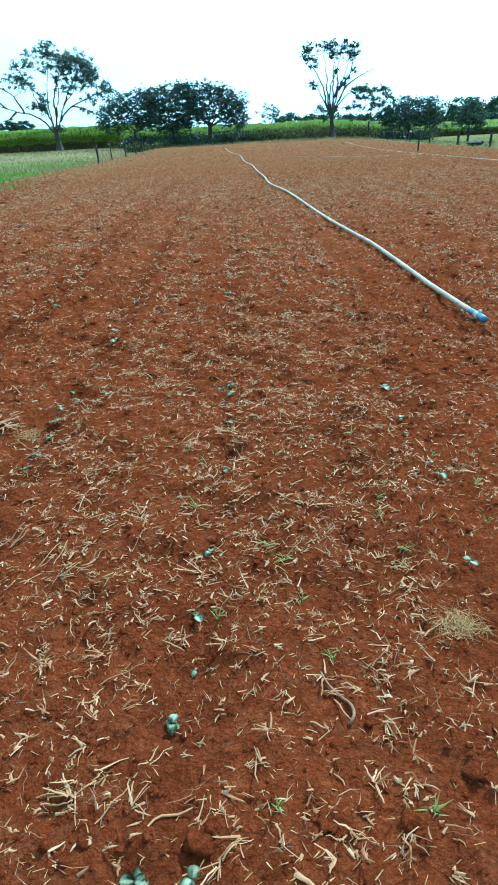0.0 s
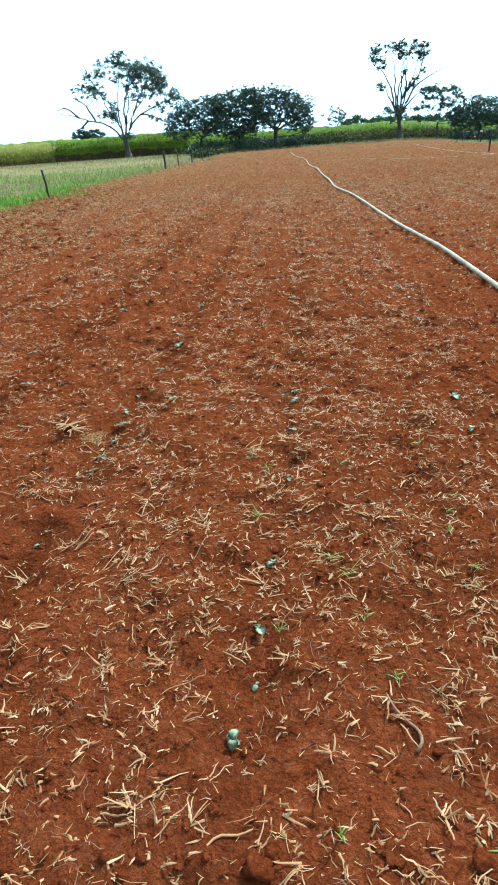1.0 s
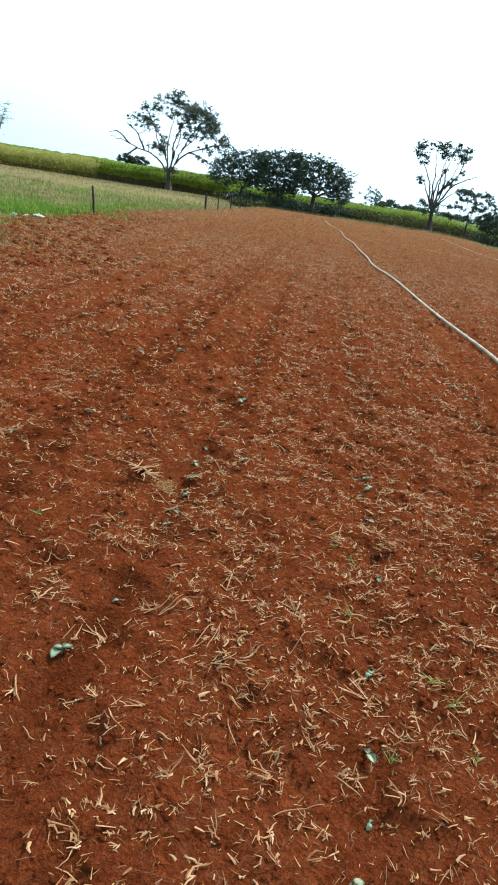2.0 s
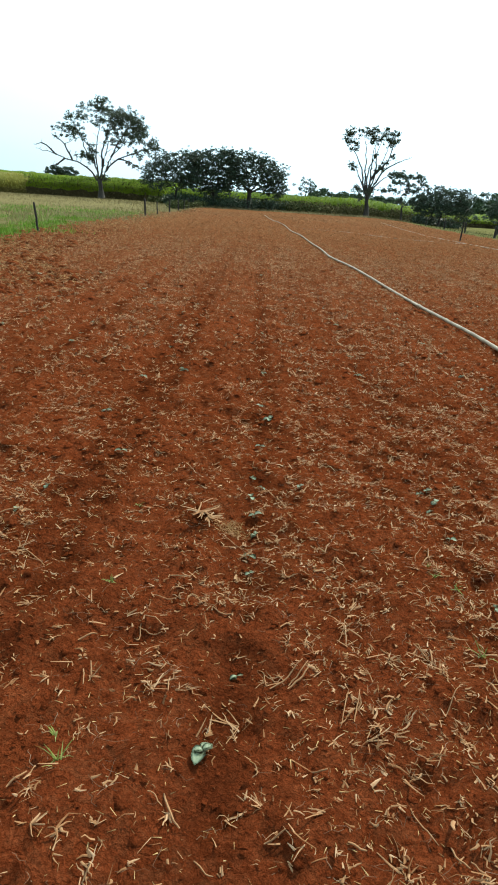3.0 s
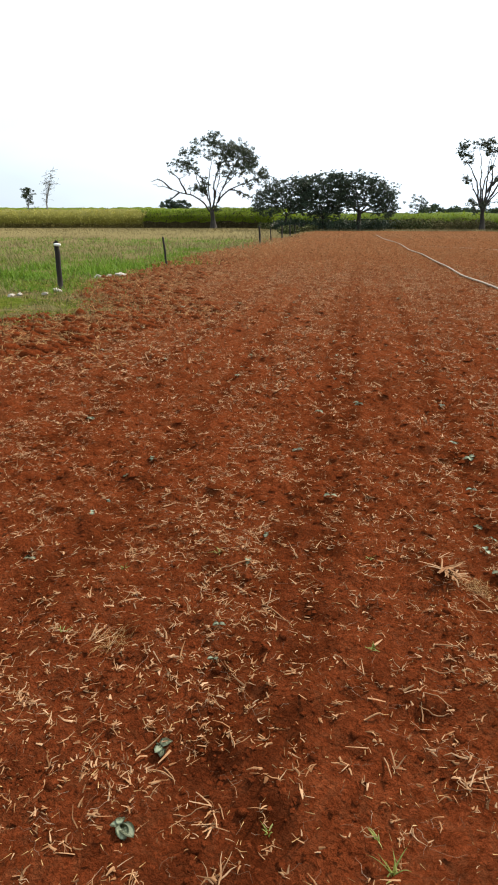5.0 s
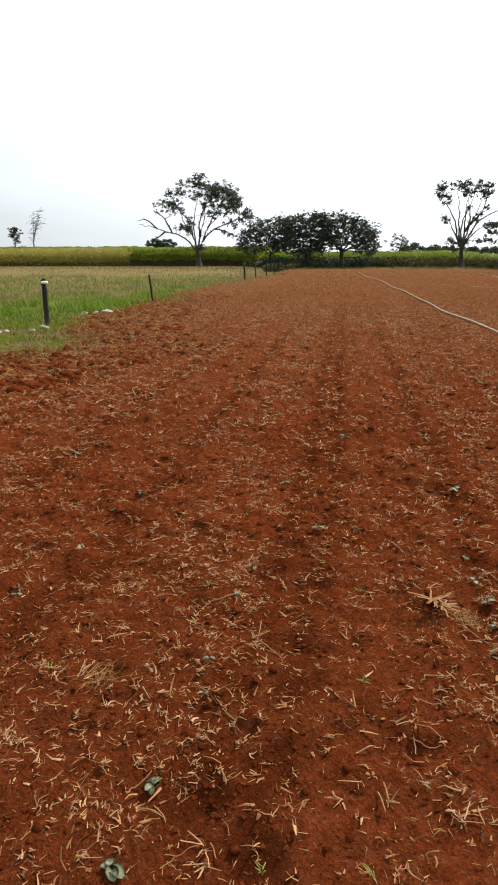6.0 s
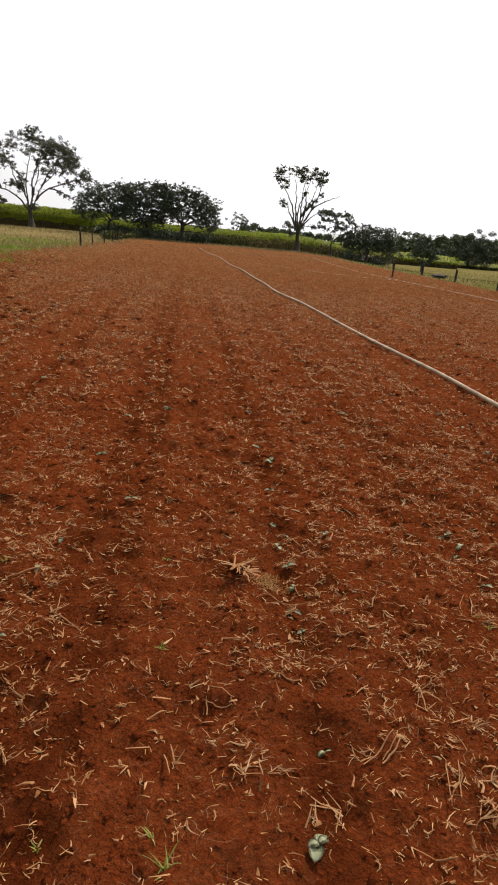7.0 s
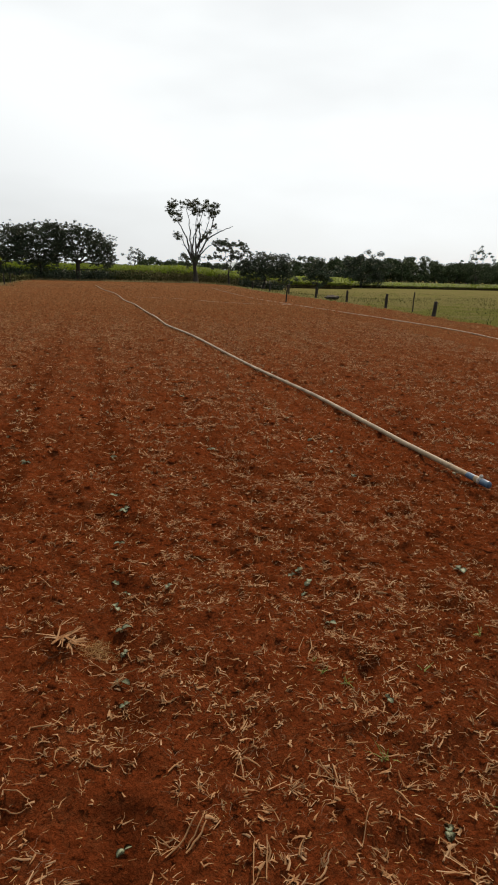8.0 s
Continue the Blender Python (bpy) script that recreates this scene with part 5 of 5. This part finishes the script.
def crumbs(name, n, x0, x1, y0, y1, r0, r1, label, along_edge=False):
    """Crumbled soil: little uneven lumps, joined."""
    bv = np.array([(1, 0, -0.1), (0.1, 1, -0.1), (-1, 0.1, -0.1), (0, -1, 0.1), (0.1, 0, 0.9)])
    bf = np.array([(0, 1, 4), (1, 2, 4), (2, 3, 4), (3, 0, 4)])
    x, y = rng.uniform(x0, x1, n), rng.uniform(y0, y1, n)
    if y1 > 20:
        y = y0 + (y1 - y0) * rng.random(n) ** 1.6
        x = (x0 + (x1 - x0) * rng.random(n)) * (1 + 0.8 * step(18, 40, y))
    if along_edge:
        x = left_edge(y) + np.abs(rng.normal(0, 1.2, n)) - 0.35
    r = r0 + (r1 - r0) * rng.random(n) ** 3
    r = r * (1 + step(15, 45, y)) * (0.7 + 0.3 * step(6, 13, y) if y1 > 20 else 1)
    keep = (x > left_edge(y) - 0.6) & (x < right_edge(y))
    x, y, r = x[keep], y[keep], r[keep]
    n = len(x)
    z = height(x, y) + r * 0.05
    turn = rng.uniform(0, 6.28, n)
    v = bv[None] * (1 + 0.22 * rng.normal(size=(n, len(bv), 3)).clip(-1.8, 1.8)) * r[:, None, None] * np.array([1, 1, 0.7])
    c, s = np.cos(turn)[:, None], np.sin(turn)[:, None]
    v = np.stack([v[..., 0] * c - v[..., 1] * s, v[..., 0] * s + v[..., 1] * c, v[..., 2]], -1) + np.stack([x, y, z], 1)[:, None]
    f = bf[None] + (np.arange(n) * len(bv))[:, None, None]
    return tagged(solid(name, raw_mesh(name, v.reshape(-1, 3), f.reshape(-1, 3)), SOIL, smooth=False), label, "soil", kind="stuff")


def round_clods(name, n, x0, x1, y0, y1, r0, r1, label, along_edge=False):
    """Rounded uneven clods half sunk in the soil, joined."""
    bm = bmesh.new()
    bmesh.ops.create_icosphere(bm, subdivisions=1, radius=1)
    bv = np.array([v.co[:] for v in bm.verts])
    bf = np.array([[v.index for v in f.verts] for f in bm.faces])
    bm.free()
    x, y = rng.uniform(x0, x1, n), y0 + (y1 - y0) * rng.random(n) ** 1.3
    if along_edge:
        x = left_edge(y) + x
    r = r0 + (r1 - r0) * rng.random(n) ** 2.5
    k = rng.normal(size=(n, 3, 3)) * 1.3
    lump = 1 + 0.16 * np.sin(np.einsum("nij,vj->nvi", k, bv) * 2.2 + rng.uniform(0, 6.28, (n, 1, 3))).sum(-1)
    v = bv[None] * lump[..., None] * r[:, None, None] * (np.array([1, 1, 0.7]) * rng.uniform(0.75, 1.25, (n, 1, 3))) + np.stack([x, y, height(x, y) - 0.15 * r], 1)[:, None]
    f = bf[None] + (np.arange(n) * len(bv))[:, None, None]
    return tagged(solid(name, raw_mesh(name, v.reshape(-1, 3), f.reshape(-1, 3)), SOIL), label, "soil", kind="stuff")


round_clods("small_clods", 4200, -3.4, 3.4, 1.2, 9.0, 0.004, 0.023, "rounded red soil clods on the tilled ground")
round_clods("large_edge_clods", 2600, -0.5, 2.4, 8.0, 30.0, 0.03, 0.12, "large red clods thrown up beside the pasture", True)
y = 7.8 + 13 * rng.random(300) ** 1.5
x = left_edge(y) - 0.5 + 2.5 * rng.random(300) ** 1.5
k = rng.integers(6, 18, 300)
x, y = np.repeat(x, k), np.repeat(y, k)
n = len(x)
x, y = x + 0.09 * rng.normal(size=n), y + 0.07 * rng.normal(size=n)
straw_mass("golden_edge_straw", x, y, rng.uniform(0.05, 0.17, n), rng.uniform(0.006, 0.014, n), "golden dry straw heaped among the clods beside the pasture", 0.3, 2, 0.05, mat=FUZZ, tip=0.5)
x, y = field_spots(5200, -2.6, 2.6, 1.1, 5.2, 0.5, (0.0, 1.5))
straw_mass("rootlets", x, y, rng.uniform(0.03, 0.11, len(x)), rng.uniform(0.0009, 0.0019, len(x)), "thin brown rootlets and fibres on red soil", lift=0.008, segs=5, thick=0.4, mat=ROOT, tip=0.12, curl=0.3)
crumbs("soil_crumbs", 60000, -3.6, 3.6, 1.0, 7.0, 0.003, 0.015, "red soil crumbs on the tilled ground")
crumbs("edge_clods", 3000, 0, 1, 7.0, 45, 0.015, 0.07, "red clods thrown up along the pasture", True)
crumbs("soil_crumbs_further", 56000, -8.5, 8.5, 4.5, 62, 0.010, 0.06, "red soil crumbs further out on the tilled ground")


# ---- straws and tufts that stand out ----
def straw_piece(x, y, length, angle, seed):
    r = random.Random(seed)
    k = 6
    a = radians(angle)
    w = r.uniform(0.0016, 0.0034)
    bow, lift, wave = r.uniform(-0.09, 0.09) * length, r.uniform(0.005, 0.03), r.uniform(-0.02, 0.02) * length
    pts = []
    for i in range(k + 1):
        u = i / k - 0.5
        s = bow * (1 - 4 * u * u) + wave * math.sin(9 * u) + r.uniform(-0.015, 0.015) * length
        px, py = u * length * math.cos(a) - s * math.sin(a), u * length * math.sin(a) + s * math.cos(a)
        pts.append(Vector((px, py, hz(x + px, y + py) + 0.004 + lift * (0.5 + u))))
    z0 = hz(x, y)
    me = tubes_mesh("straw_piece", [([p - Vector((0, 0, z0)) for p in pts], [w * q for q in (0.7, 0.95, 1, 1, 0.9, 0.8, 0.5)], 5)])
    ob = solid("straw_piece", me, STRAW)
    ob.location = (x, y, z0)
    return tagged(ob, "long pale dry straw lying on red soil", "straw", "loose straws")


LOOSE = [
    [(0.73, 3.63, 0.21, -111), (0.70, 2.01, 0.13, 14), (0.90, 1.58, 0.11, 25), (0.76, 1.60, 0.10, 48), (0.48, 2.25, 0.12, -68), (0.55, 2.17, 0.08, -67), (1.26, 1.84, 0.05, -34), (1.10, 1.70, 0.08, -87), (1.30, 1.68, 0.05, -63),
     (1.51, 1.65, 0.05, -30), (1.33, 1.90, 0.09, -65), (1.46, 1.85, 0.10, -72), (1.61, 1.84, 0.07, -87), (1.04, 1.51, 0.06, 30), (0.64, 2.67, 0.11, 57), (0.14, 2.73, 0.09, 43), (0.33, 2.64, 0.12, 78), (0.83, 2.14, 0.09, -30), (0.60, 1.65, 0.09, -2), (0.61, 1.62, 0.08, -17)],
    [(0.29, 2.62, 0.18, -101), (0.10, 2.74, 0.13, 39), (0.03, 2.74, 0.07, -82), (-0.20, 2.21, 0.09, -62), (-1.46, 3.83, 0.09, -36), (-1.27, 3.68, 0.21, 26), (-1.04, 3.39, 0.14, -19), (-0.40, 2.99, 0.11, -35), (-0.07, 3.61, 0.17, -14),
     (-0.38, 3.15, 0.12, 2), (-0.61, 2.84, 0.07, 31), (0.20, 2.37, 0.05, -38), (0.08, 2.16, 0.05, 1), (-0.24, 2.22, 0.07, -47), (-0.73, 2.19, 0.05, 51), (-0.62, 2.24, 0.06, 49), (0.29, 2.16, 0.05, -18), (-0.09, 2.08, 0.06, -30)],
    [(-0.29, 3.13, 0.12, -88), (-1.05, 3.37, 0.14, 8), (-0.35, 3.28, 0.09, -13), (-1.98, 4.62, 0.09, 11), (-0.41, 2.96, 0.10, -19), (-0.45, 2.93, 0.11, -88), (-1.10, 2.41, 0.10, 21), (-1.22, 2.49, 0.09, -15), (-1.20, 2.51, 0.08, -44), (-1.28, 2.58, 0.07, 42),
     (-0.56, 2.63, 0.08, -74), (-1.04, 2.65, 0.07, -60), (-2.36, 5.42, 0.13, 30), (-0.17, 3.66, 0.17, -35), (-0.28, 2.64, 0.08, -85), (0.71, 3.66, 0.16, 67), (0.61, 2.89, 0.08, -97), (0.80, 2.77, 0.11, -83), (0.14, 2.75, 0.10, 51), (-0.15, 3.06, 0.08, -8), (0.10, 3.00, 0.08, 47)],
]
for g, rows_of in enumerate(LOOSE):
    for k, (x, y, length, angle) in enumerate(rows_of):
        straw_piece(x, y, length, angle, 100 * g + k)


def straw_tuft(x, y, r, seed, stalks=None, raised=0.0):
    """A torn-out stub: a few stiff stalks open from one root, with thin scraps of leaf about it."""
    q = random.Random(seed)
    main, z0 = q.uniform(0, 2 * math.pi), hz(x, y)
    n, m = stalks or q.randint(3, 6), q.randint(2, 4)
    rows = []
    for i in range(n + m):
        stiff = i < n
        a = main + (q.gauss(0, 0.75) if stiff and not raised else q.uniform(0, 6.28))
        t = abs(q.gauss(0.25, 0.28)) if stiff and not raised else abs(q.gauss(0, 0.2))
        way = (math.cos(a) * math.cos(t), math.sin(a) * math.cos(t), math.sin(t))
        side = Vector((-math.sin(a), math.cos(a), q.gauss(0, 0.4))).normalized()[:]
        base = (q.gauss(0, 0.1) * r, q.gauss(0, 0.1) * r, raised + 0.003 + 0.006 * q.random())
        rows.append((base, way, side, r * (q.uniform(0.55, 1.25) if stiff else q.uniform(0.35, 0.9)), q.uniform(0.0035, 0.007) * (1.7 if raised else 1.0) if stiff else q.uniform(0.0014, 0.003), q.uniform(0.0, 0.2) if stiff else q.uniform(0.1, 0.6), q.gauss(0, 0.05 if stiff else 0.25)))
    base, way, side, length, width, droop, curl = (np.array(c) for c in zip(*rows))
    v, f = blades(base, way, side, length, width, droop, 4, 0.3, 0.55, curl, 0.018)
    v[:, 2] = np.maximum(v[:, 2], height(v[:, 0] + x, v[:, 1] + y) - z0 + 0.003)
    ob = solid("straw_tuft", raw_mesh("tuft", v, f), STRAW, smooth=False)
    ob.location = (x, y, z0)
    return tagged(ob, "torn pale stub of crop straw on red soil", "straw tuft", "straw tufts")


def dry_tuft(x, y, r, seed, n=90, flop=0.3):
    """A tangle of hair-thin dry grass."""
    q = random.Random(seed)
    z0 = hz(x, y)
    rows = []
    for i in range(n):
        a, t = q.uniform(0, 6.28), abs(q.gauss(0.25, 0.4))
        rows.append(((q.gauss(0, 0.42) * r, q.gauss(0, 0.36) * r, 0.002 + 0.25 * r * q.random()), (math.cos(a) * math.cos(t), math.sin(a) * math.cos(t), math.sin(t)), (-math.sin(a), math.cos(a), 0.0),
                     r * q.uniform(0.4, 1.1), q.uniform(0.001, 0.0026), q.uniform(0.1, 0.3 + flop), q.gauss(0, 0.3)))
    base, way, side, length, width, droop, curl = (np.array(c) for c in zip(*rows))
    v, f = blades(base, way, side, length, width, droop, 4, 0.3, 0.4, curl, 0.03)
    v[:, 2] = np.maximum(v[:, 2], height(v[:, 0] + x, v[:, 1] + y) - z0 + 0.002)
    ob = solid("dry_grass_tuft", raw_mesh("tuft", v, f), FUZZ, smooth=False)
    ob.location = (x, y, z0)
    return tagged(ob, "tangled golden tuft of dry grass on red soil", "straw tuft", "straw tufts")


TUFTS = [
    [(-3.33, 5.30), (-2.29, 5.00), (-2.25, 3.63), (-1.73, 2.63), (-1.37, 3.48), (-1.09, 3.41), (-1.03, 2.39), (-0.94, 2.70), (-0.89, 3.01), (-0.71, 2.06), (-0.68, 2.62), (-0.54, 2.64), (-0.52, 2.09), (-0.51, 3.02), (-0.37, 2.13), (-0.33, 2.62), (-0.20, 2.20), (-0.11, 3.69), (-0.05, 2.23)],
    [(-0.05, 2.51), (0.04, 2.26), (0.20, 2.22), (0.25, 2.50), (0.32, 3.05), (0.32, 2.94), (0.35, 2.51), (0.35, 3.16), (0.44, 2.53), (0.44, 2.06), (0.46, 2.85), (0.61, 2.11), (0.64, 3.29), (0.65, 1.64), (0.65, 1.77), (0.81, 1.60), (0.81, 2.90), (0.86, 2.19), (0.89, 2.48)],
    [(0.99, 2.16), (1.02, 1.49), (1.11, 1.72), (1.13, 1.80), (1.27, 1.48), (1.30, 1.96), (1.40, 2.25), (1.44, 1.86), (1.48, 1.67), (1.53, 2.59), (1.61, 2.40), (1.65, 2.88), (-0.28, 3.86), (-0.36, 3.92), (-1.62, 3.02), (-1.80, 3.02)],
]
BIG = {(0.65, 1.64), (0.81, 1.60), (1.02, 1.49), (0.35, 2.51), (-0.28, 3.86), (-0.36, 3.92), (-1.80, 3.02), (-1.09, 3.41), (0.32, 3.05), (-0.71, 2.06)}
for g, spots in enumerate(TUFTS):
    for k, (x, y) in enumerate(spots):
        straw_tuft(x, y, 0.074 if (x, y) in BIG else random.Random(k + g * 31).uniform(0.036, 0.058), 500 + 40 * g + k)
for k, (x, y, r, n) in enumerate(((1.70, 2.22, 0.07, 120), (1.77, 2.25, 0.07, 120), (-0.20, 3.80, 0.075, 100), (-0.15, 3.74, 0.055, 60), (-0.29, 3.82, 0.06, 40), (-1.62, 3.05, 0.085, 70))):
    dry_tuft(x, y, r, 700 + k, n)
# the lifted stub with a hollow below it
straw_tuft(-0.33, 3.78, 0.10, 760, 16, 0.04)
straw_tuft(-0.30, 3.76, 0.07, 763, 8, 0.03)
straw_tuft(-1.70, 3.04, 0.10, 761, 7)
stone(-0.33, 3.87, 0.06, SOIL, "soil_clod", "crumbly red soil clod below a lifted straw stub", "clod", 31, 0.7)
for k, (x, y, r) in enumerate(((1.06, 1.55, 0.07), (1.38, 1.66, 0.05), (1.29, 2.02, 0.06), (1.71, 2.02, 0.05), (-0.05, 2.56, 0.09), (0.06, 2.72, 0.07), (0.31, 3.02, 0.08), (0.61, 2.87, 0.07), (0.88, 2.51, 0.08), (-0.34, 2.64, 0.07), (-1.04, 2.44, 0.08))):
    straw_tuft(x, y, r, 800 + k)


def curved_root():
    """A grey bent root end lying on the soil."""
    line = smooth_line([(x, y, hz(x, y) + 0.008) for x, y in ((1.28, 2.04), (1.30, 1.985), (1.33, 1.95), (1.355, 1.91), (1.36, 1.88), (1.345, 1.858))], 0.012)
    foot = line[0].copy()
    n = len(line)
    ob = solid("bent_root", tubes_mesh("bent_root", [([p - foot for p in line], [0.0028 + 0.0022 * i / n for i in range(n)], 7)]), ROOT)
    ob.location = foot
    return tagged(ob, "bent grey-brown root end lying on red soil", "root")


curved_root()


def grass_tuft(x, y, r, seed, label="small bright green grass tuft sprouting from soil"):
    q = random.Random(seed)
    n = q.randint(6, 14)
    z0 = hz(x, y)
    a = np.array([q.uniform(0, 6.28) for _ in range(n)])
    t = np.array([q.uniform(0.35, 1.35) for _ in range(n)])
    way = np.stack([np.cos(a) * np.cos(t), np.sin(a) * np.cos(t), np.sin(t)], 1)
    side = np.stack([-np.sin(a), np.cos(a), 0 * a], 1)
    base = np.array([(q.gauss(0, 0.1) * r, q.gauss(0, 0.1) * r, -0.003) for _ in range(n)])
    v, f = blades(base, way, side, r * np.array([q.uniform(0.5, 1.3) for _ in range(n)]), np.array([q.uniform(0.003, 0.007) for _ in range(n)]), np.array([q.uniform(0.1, 0.7) for _ in range(n)]), 4, 0.2, 0.1)
    ob = solid("grass_tuft", raw_mesh("grass_tuft", v, f), GRASS, smooth=False)
    ob.location = (x, y, z0)
    return tagged(ob, label, "grass", "grass tufts")


for k, (x, y) in enumerate([(-1.83, 3.05), (-1.78, 3.54), (-1.38, 3.75), (-0.87, 2.39), (-0.67, 3.90), (-0.63, 3.21), (-0.58, 2.42), (-0.54, 2.32), (0.72, 3.51), (0.73, 3.42), (0.82, 3.37), (0.82, 2.96), (0.96, 2.28), (1.11, 2.68),
                            (1.15, 1.60), (1.16, 3.39), (1.19, 2.58), (1.24, 2.40), (1.32, 2.09), (1.51, 1.59), (1.56, 3.63), (1.58, 2.87), (1.60, 3.04), (1.63, 2.63), (1.66, 3.17), (1.93, 3.45), (2.01, 2.83), (2.05, 3.14)]):
    grass_tuft(x, y, 0.08 if (x, y) in {(1.19, 2.58), (1.11, 2.68), (-0.54, 2.32), (0.82, 2.96)} else random.Random(k).uniform(0.035, 0.06), 900 + k)


# ---- crop seedlings ----
def round_leaf(r, fold, notch):
    """A rounded, slightly cupped and folded leaf from its stalk at the origin along +x, with a thickness."""
    bm = bmesh.new()
    top = []
    for i in range(7):
        u = i / 6
        w = r * 0.85 * math.sin(math.pi * min(1.0, 0.06 + u * 0.94)) ** 0.6
        zc = 0.18 * r * math.sin(math.pi * u) - 0.35 * r * u * u
        row = []
        for s in (-1, -0.5, 0, 0.5, 1):
            row.append(bm.verts.new((2 * r * u - notch * r * 0.3 * (abs(s) < 0.3) * (u == 1), w * s, zc + fold * w * abs(s))))
        top.append(row)
    for a, b in zip(top, top[1:]):
        for k in range(4):
            bm.faces.new((a[k], a[k + 1], b[k + 1], b[k]))
    bmesh.ops.solidify(bm, geom=bm.faces[:], thickness=-0.0009)
    bmesh.ops.recalc_face_normals(bm, faces=bm.faces[:])
    me = bpy.data.meshes.new("leaf")
    bm.to_mesh(me)
    bm.free()
    me.materials.append(SEEDLING)
    me.polygons.foreach_set("use_smooth", np.ones(len(me.polygons), bool))
    return me


LEAVES = [round_leaf(0.0115, 0.25, 0.4), round_leaf(0.0135, 0.15, 0.5), round_leaf(0.016, 0.35, 0.3)]


def seedling(x, y, big, seed):
    q = random.Random(seed)
    z = hz(x, y)
    ob = thing("crop_seedling", x, y, z, "young blue-green crop seedling with round leaves" if big < 1.25 else "larger blue-green crop seedling with several leaves", "seedling", "seedlings in rows")
    tall = 0.014 * big
    solid("stem", tubes_mesh("stem", [([Vector((0, 0, -0.01)), Vector((0.002, 0.001, tall * 0.5)), Vector((0.003, 0, tall))], [0.0018, 0.0016, 0.0012], 6)]), STEM, ob)
    n = 2 if big < 1.25 else 4
    turn = q.uniform(0, 6.28)
    for i in range(n):
        leaf = new("leaf", LEAVES[q.randrange(3)])
        leaf.parent = ob
        leaf.location = (0.003, 0, tall - 0.006 * (i // 2))
        leaf.rotation_euler = (q.uniform(-0.25, 0.25), q.uniform(-0.25, 0.2), turn + math.pi * i + q.uniform(-0.4, 0.4) + 0.8 * (i // 2))
        leaf.scale = (big * q.uniform(0.85, 1.15),) * 3
    return ob


SEEDS = [
    [(-2.27, 3.54), (-2.24, 4.64), (-2.22, 4.11), (-2.21, 5.02), (-2.21, 4.30), (-2.18, 7.41), (-1.26, 2.28), (-1.25, 2.58), (-1.25, 5.36), (-1.23, 6.45), (-1.23, 3.19), (-1.23, 3.70), (-1.21, 4.06), (-1.20, 3.00), (-0.93, 4.54), (-0.90, 6.71), (-0.17, 6.89), (-0.15, 5.81), (-0.14, 2.40), (-0.12, 4.43),
     (-0.11, 4.14), (-0.10, 4.94), (-0.08, 3.92), (-0.08, 3.57), (-0.07, 5.45)],
    [(-0.07, 3.40), (-0.07, 2.75), (-0.07, 3.77), (-0.06, 4.29), (0.15, 4.26), (0.72, 7.01), (0.83, 1.46), (0.84, 4.37), (0.86, 4.17), (0.86, 1.86), (0.89, 4.42), (0.89, 2.28), (0.90, 2.08), (0.90, 3.87), (0.90, 4.25), (0.90, 2.66), (0.93, 3.22), (0.96, 1.45), (1.85, 3.68), (1.85, 4.37), (1.86, 2.56), (1.86, 3.91),
     (1.87, 3.28), (1.90, 3.20)],
]
LARGE = {(-0.14, 2.40): 1.7, (0.83, 1.46): 1.35, (0.96, 1.45): 1.2, (-1.26, 2.28): 1.4, (1.85, 4.37): 1.5, (0.86, 1.86): 1.25, (-1.25, 2.58): 1.25, (1.86, 2.56): 1.2, (0.90, 2.08): 0.7}
for g, spots in enumerate(SEEDS):
    for k, (x, y) in enumerate(spots):
        seedling(x, y, LARGE.get((x, y), random.Random(k + 60 * g).uniform(1.0, 1.25) * (1.2 if y > 4.5 else 1.0)), 1200 + 60 * g + k)
# the rows go on, with gaps, towards the far end
q = random.Random(77)
for row in range(-5, 5):
    y = 5.2
    while y < 15:
        y += q.uniform(0.35, 1.4)
        x = ROW_X + row * ROW_SPACING - ROW_SLANT * (y - 5.0) + q.gauss(0, 0.03)
        if y > 7.6 or (row not in (-2, -1, 0, 1) and y > 5.4):
            seedling(x, y, q.uniform(0.95, 1.45), int(y * 1000) + row)
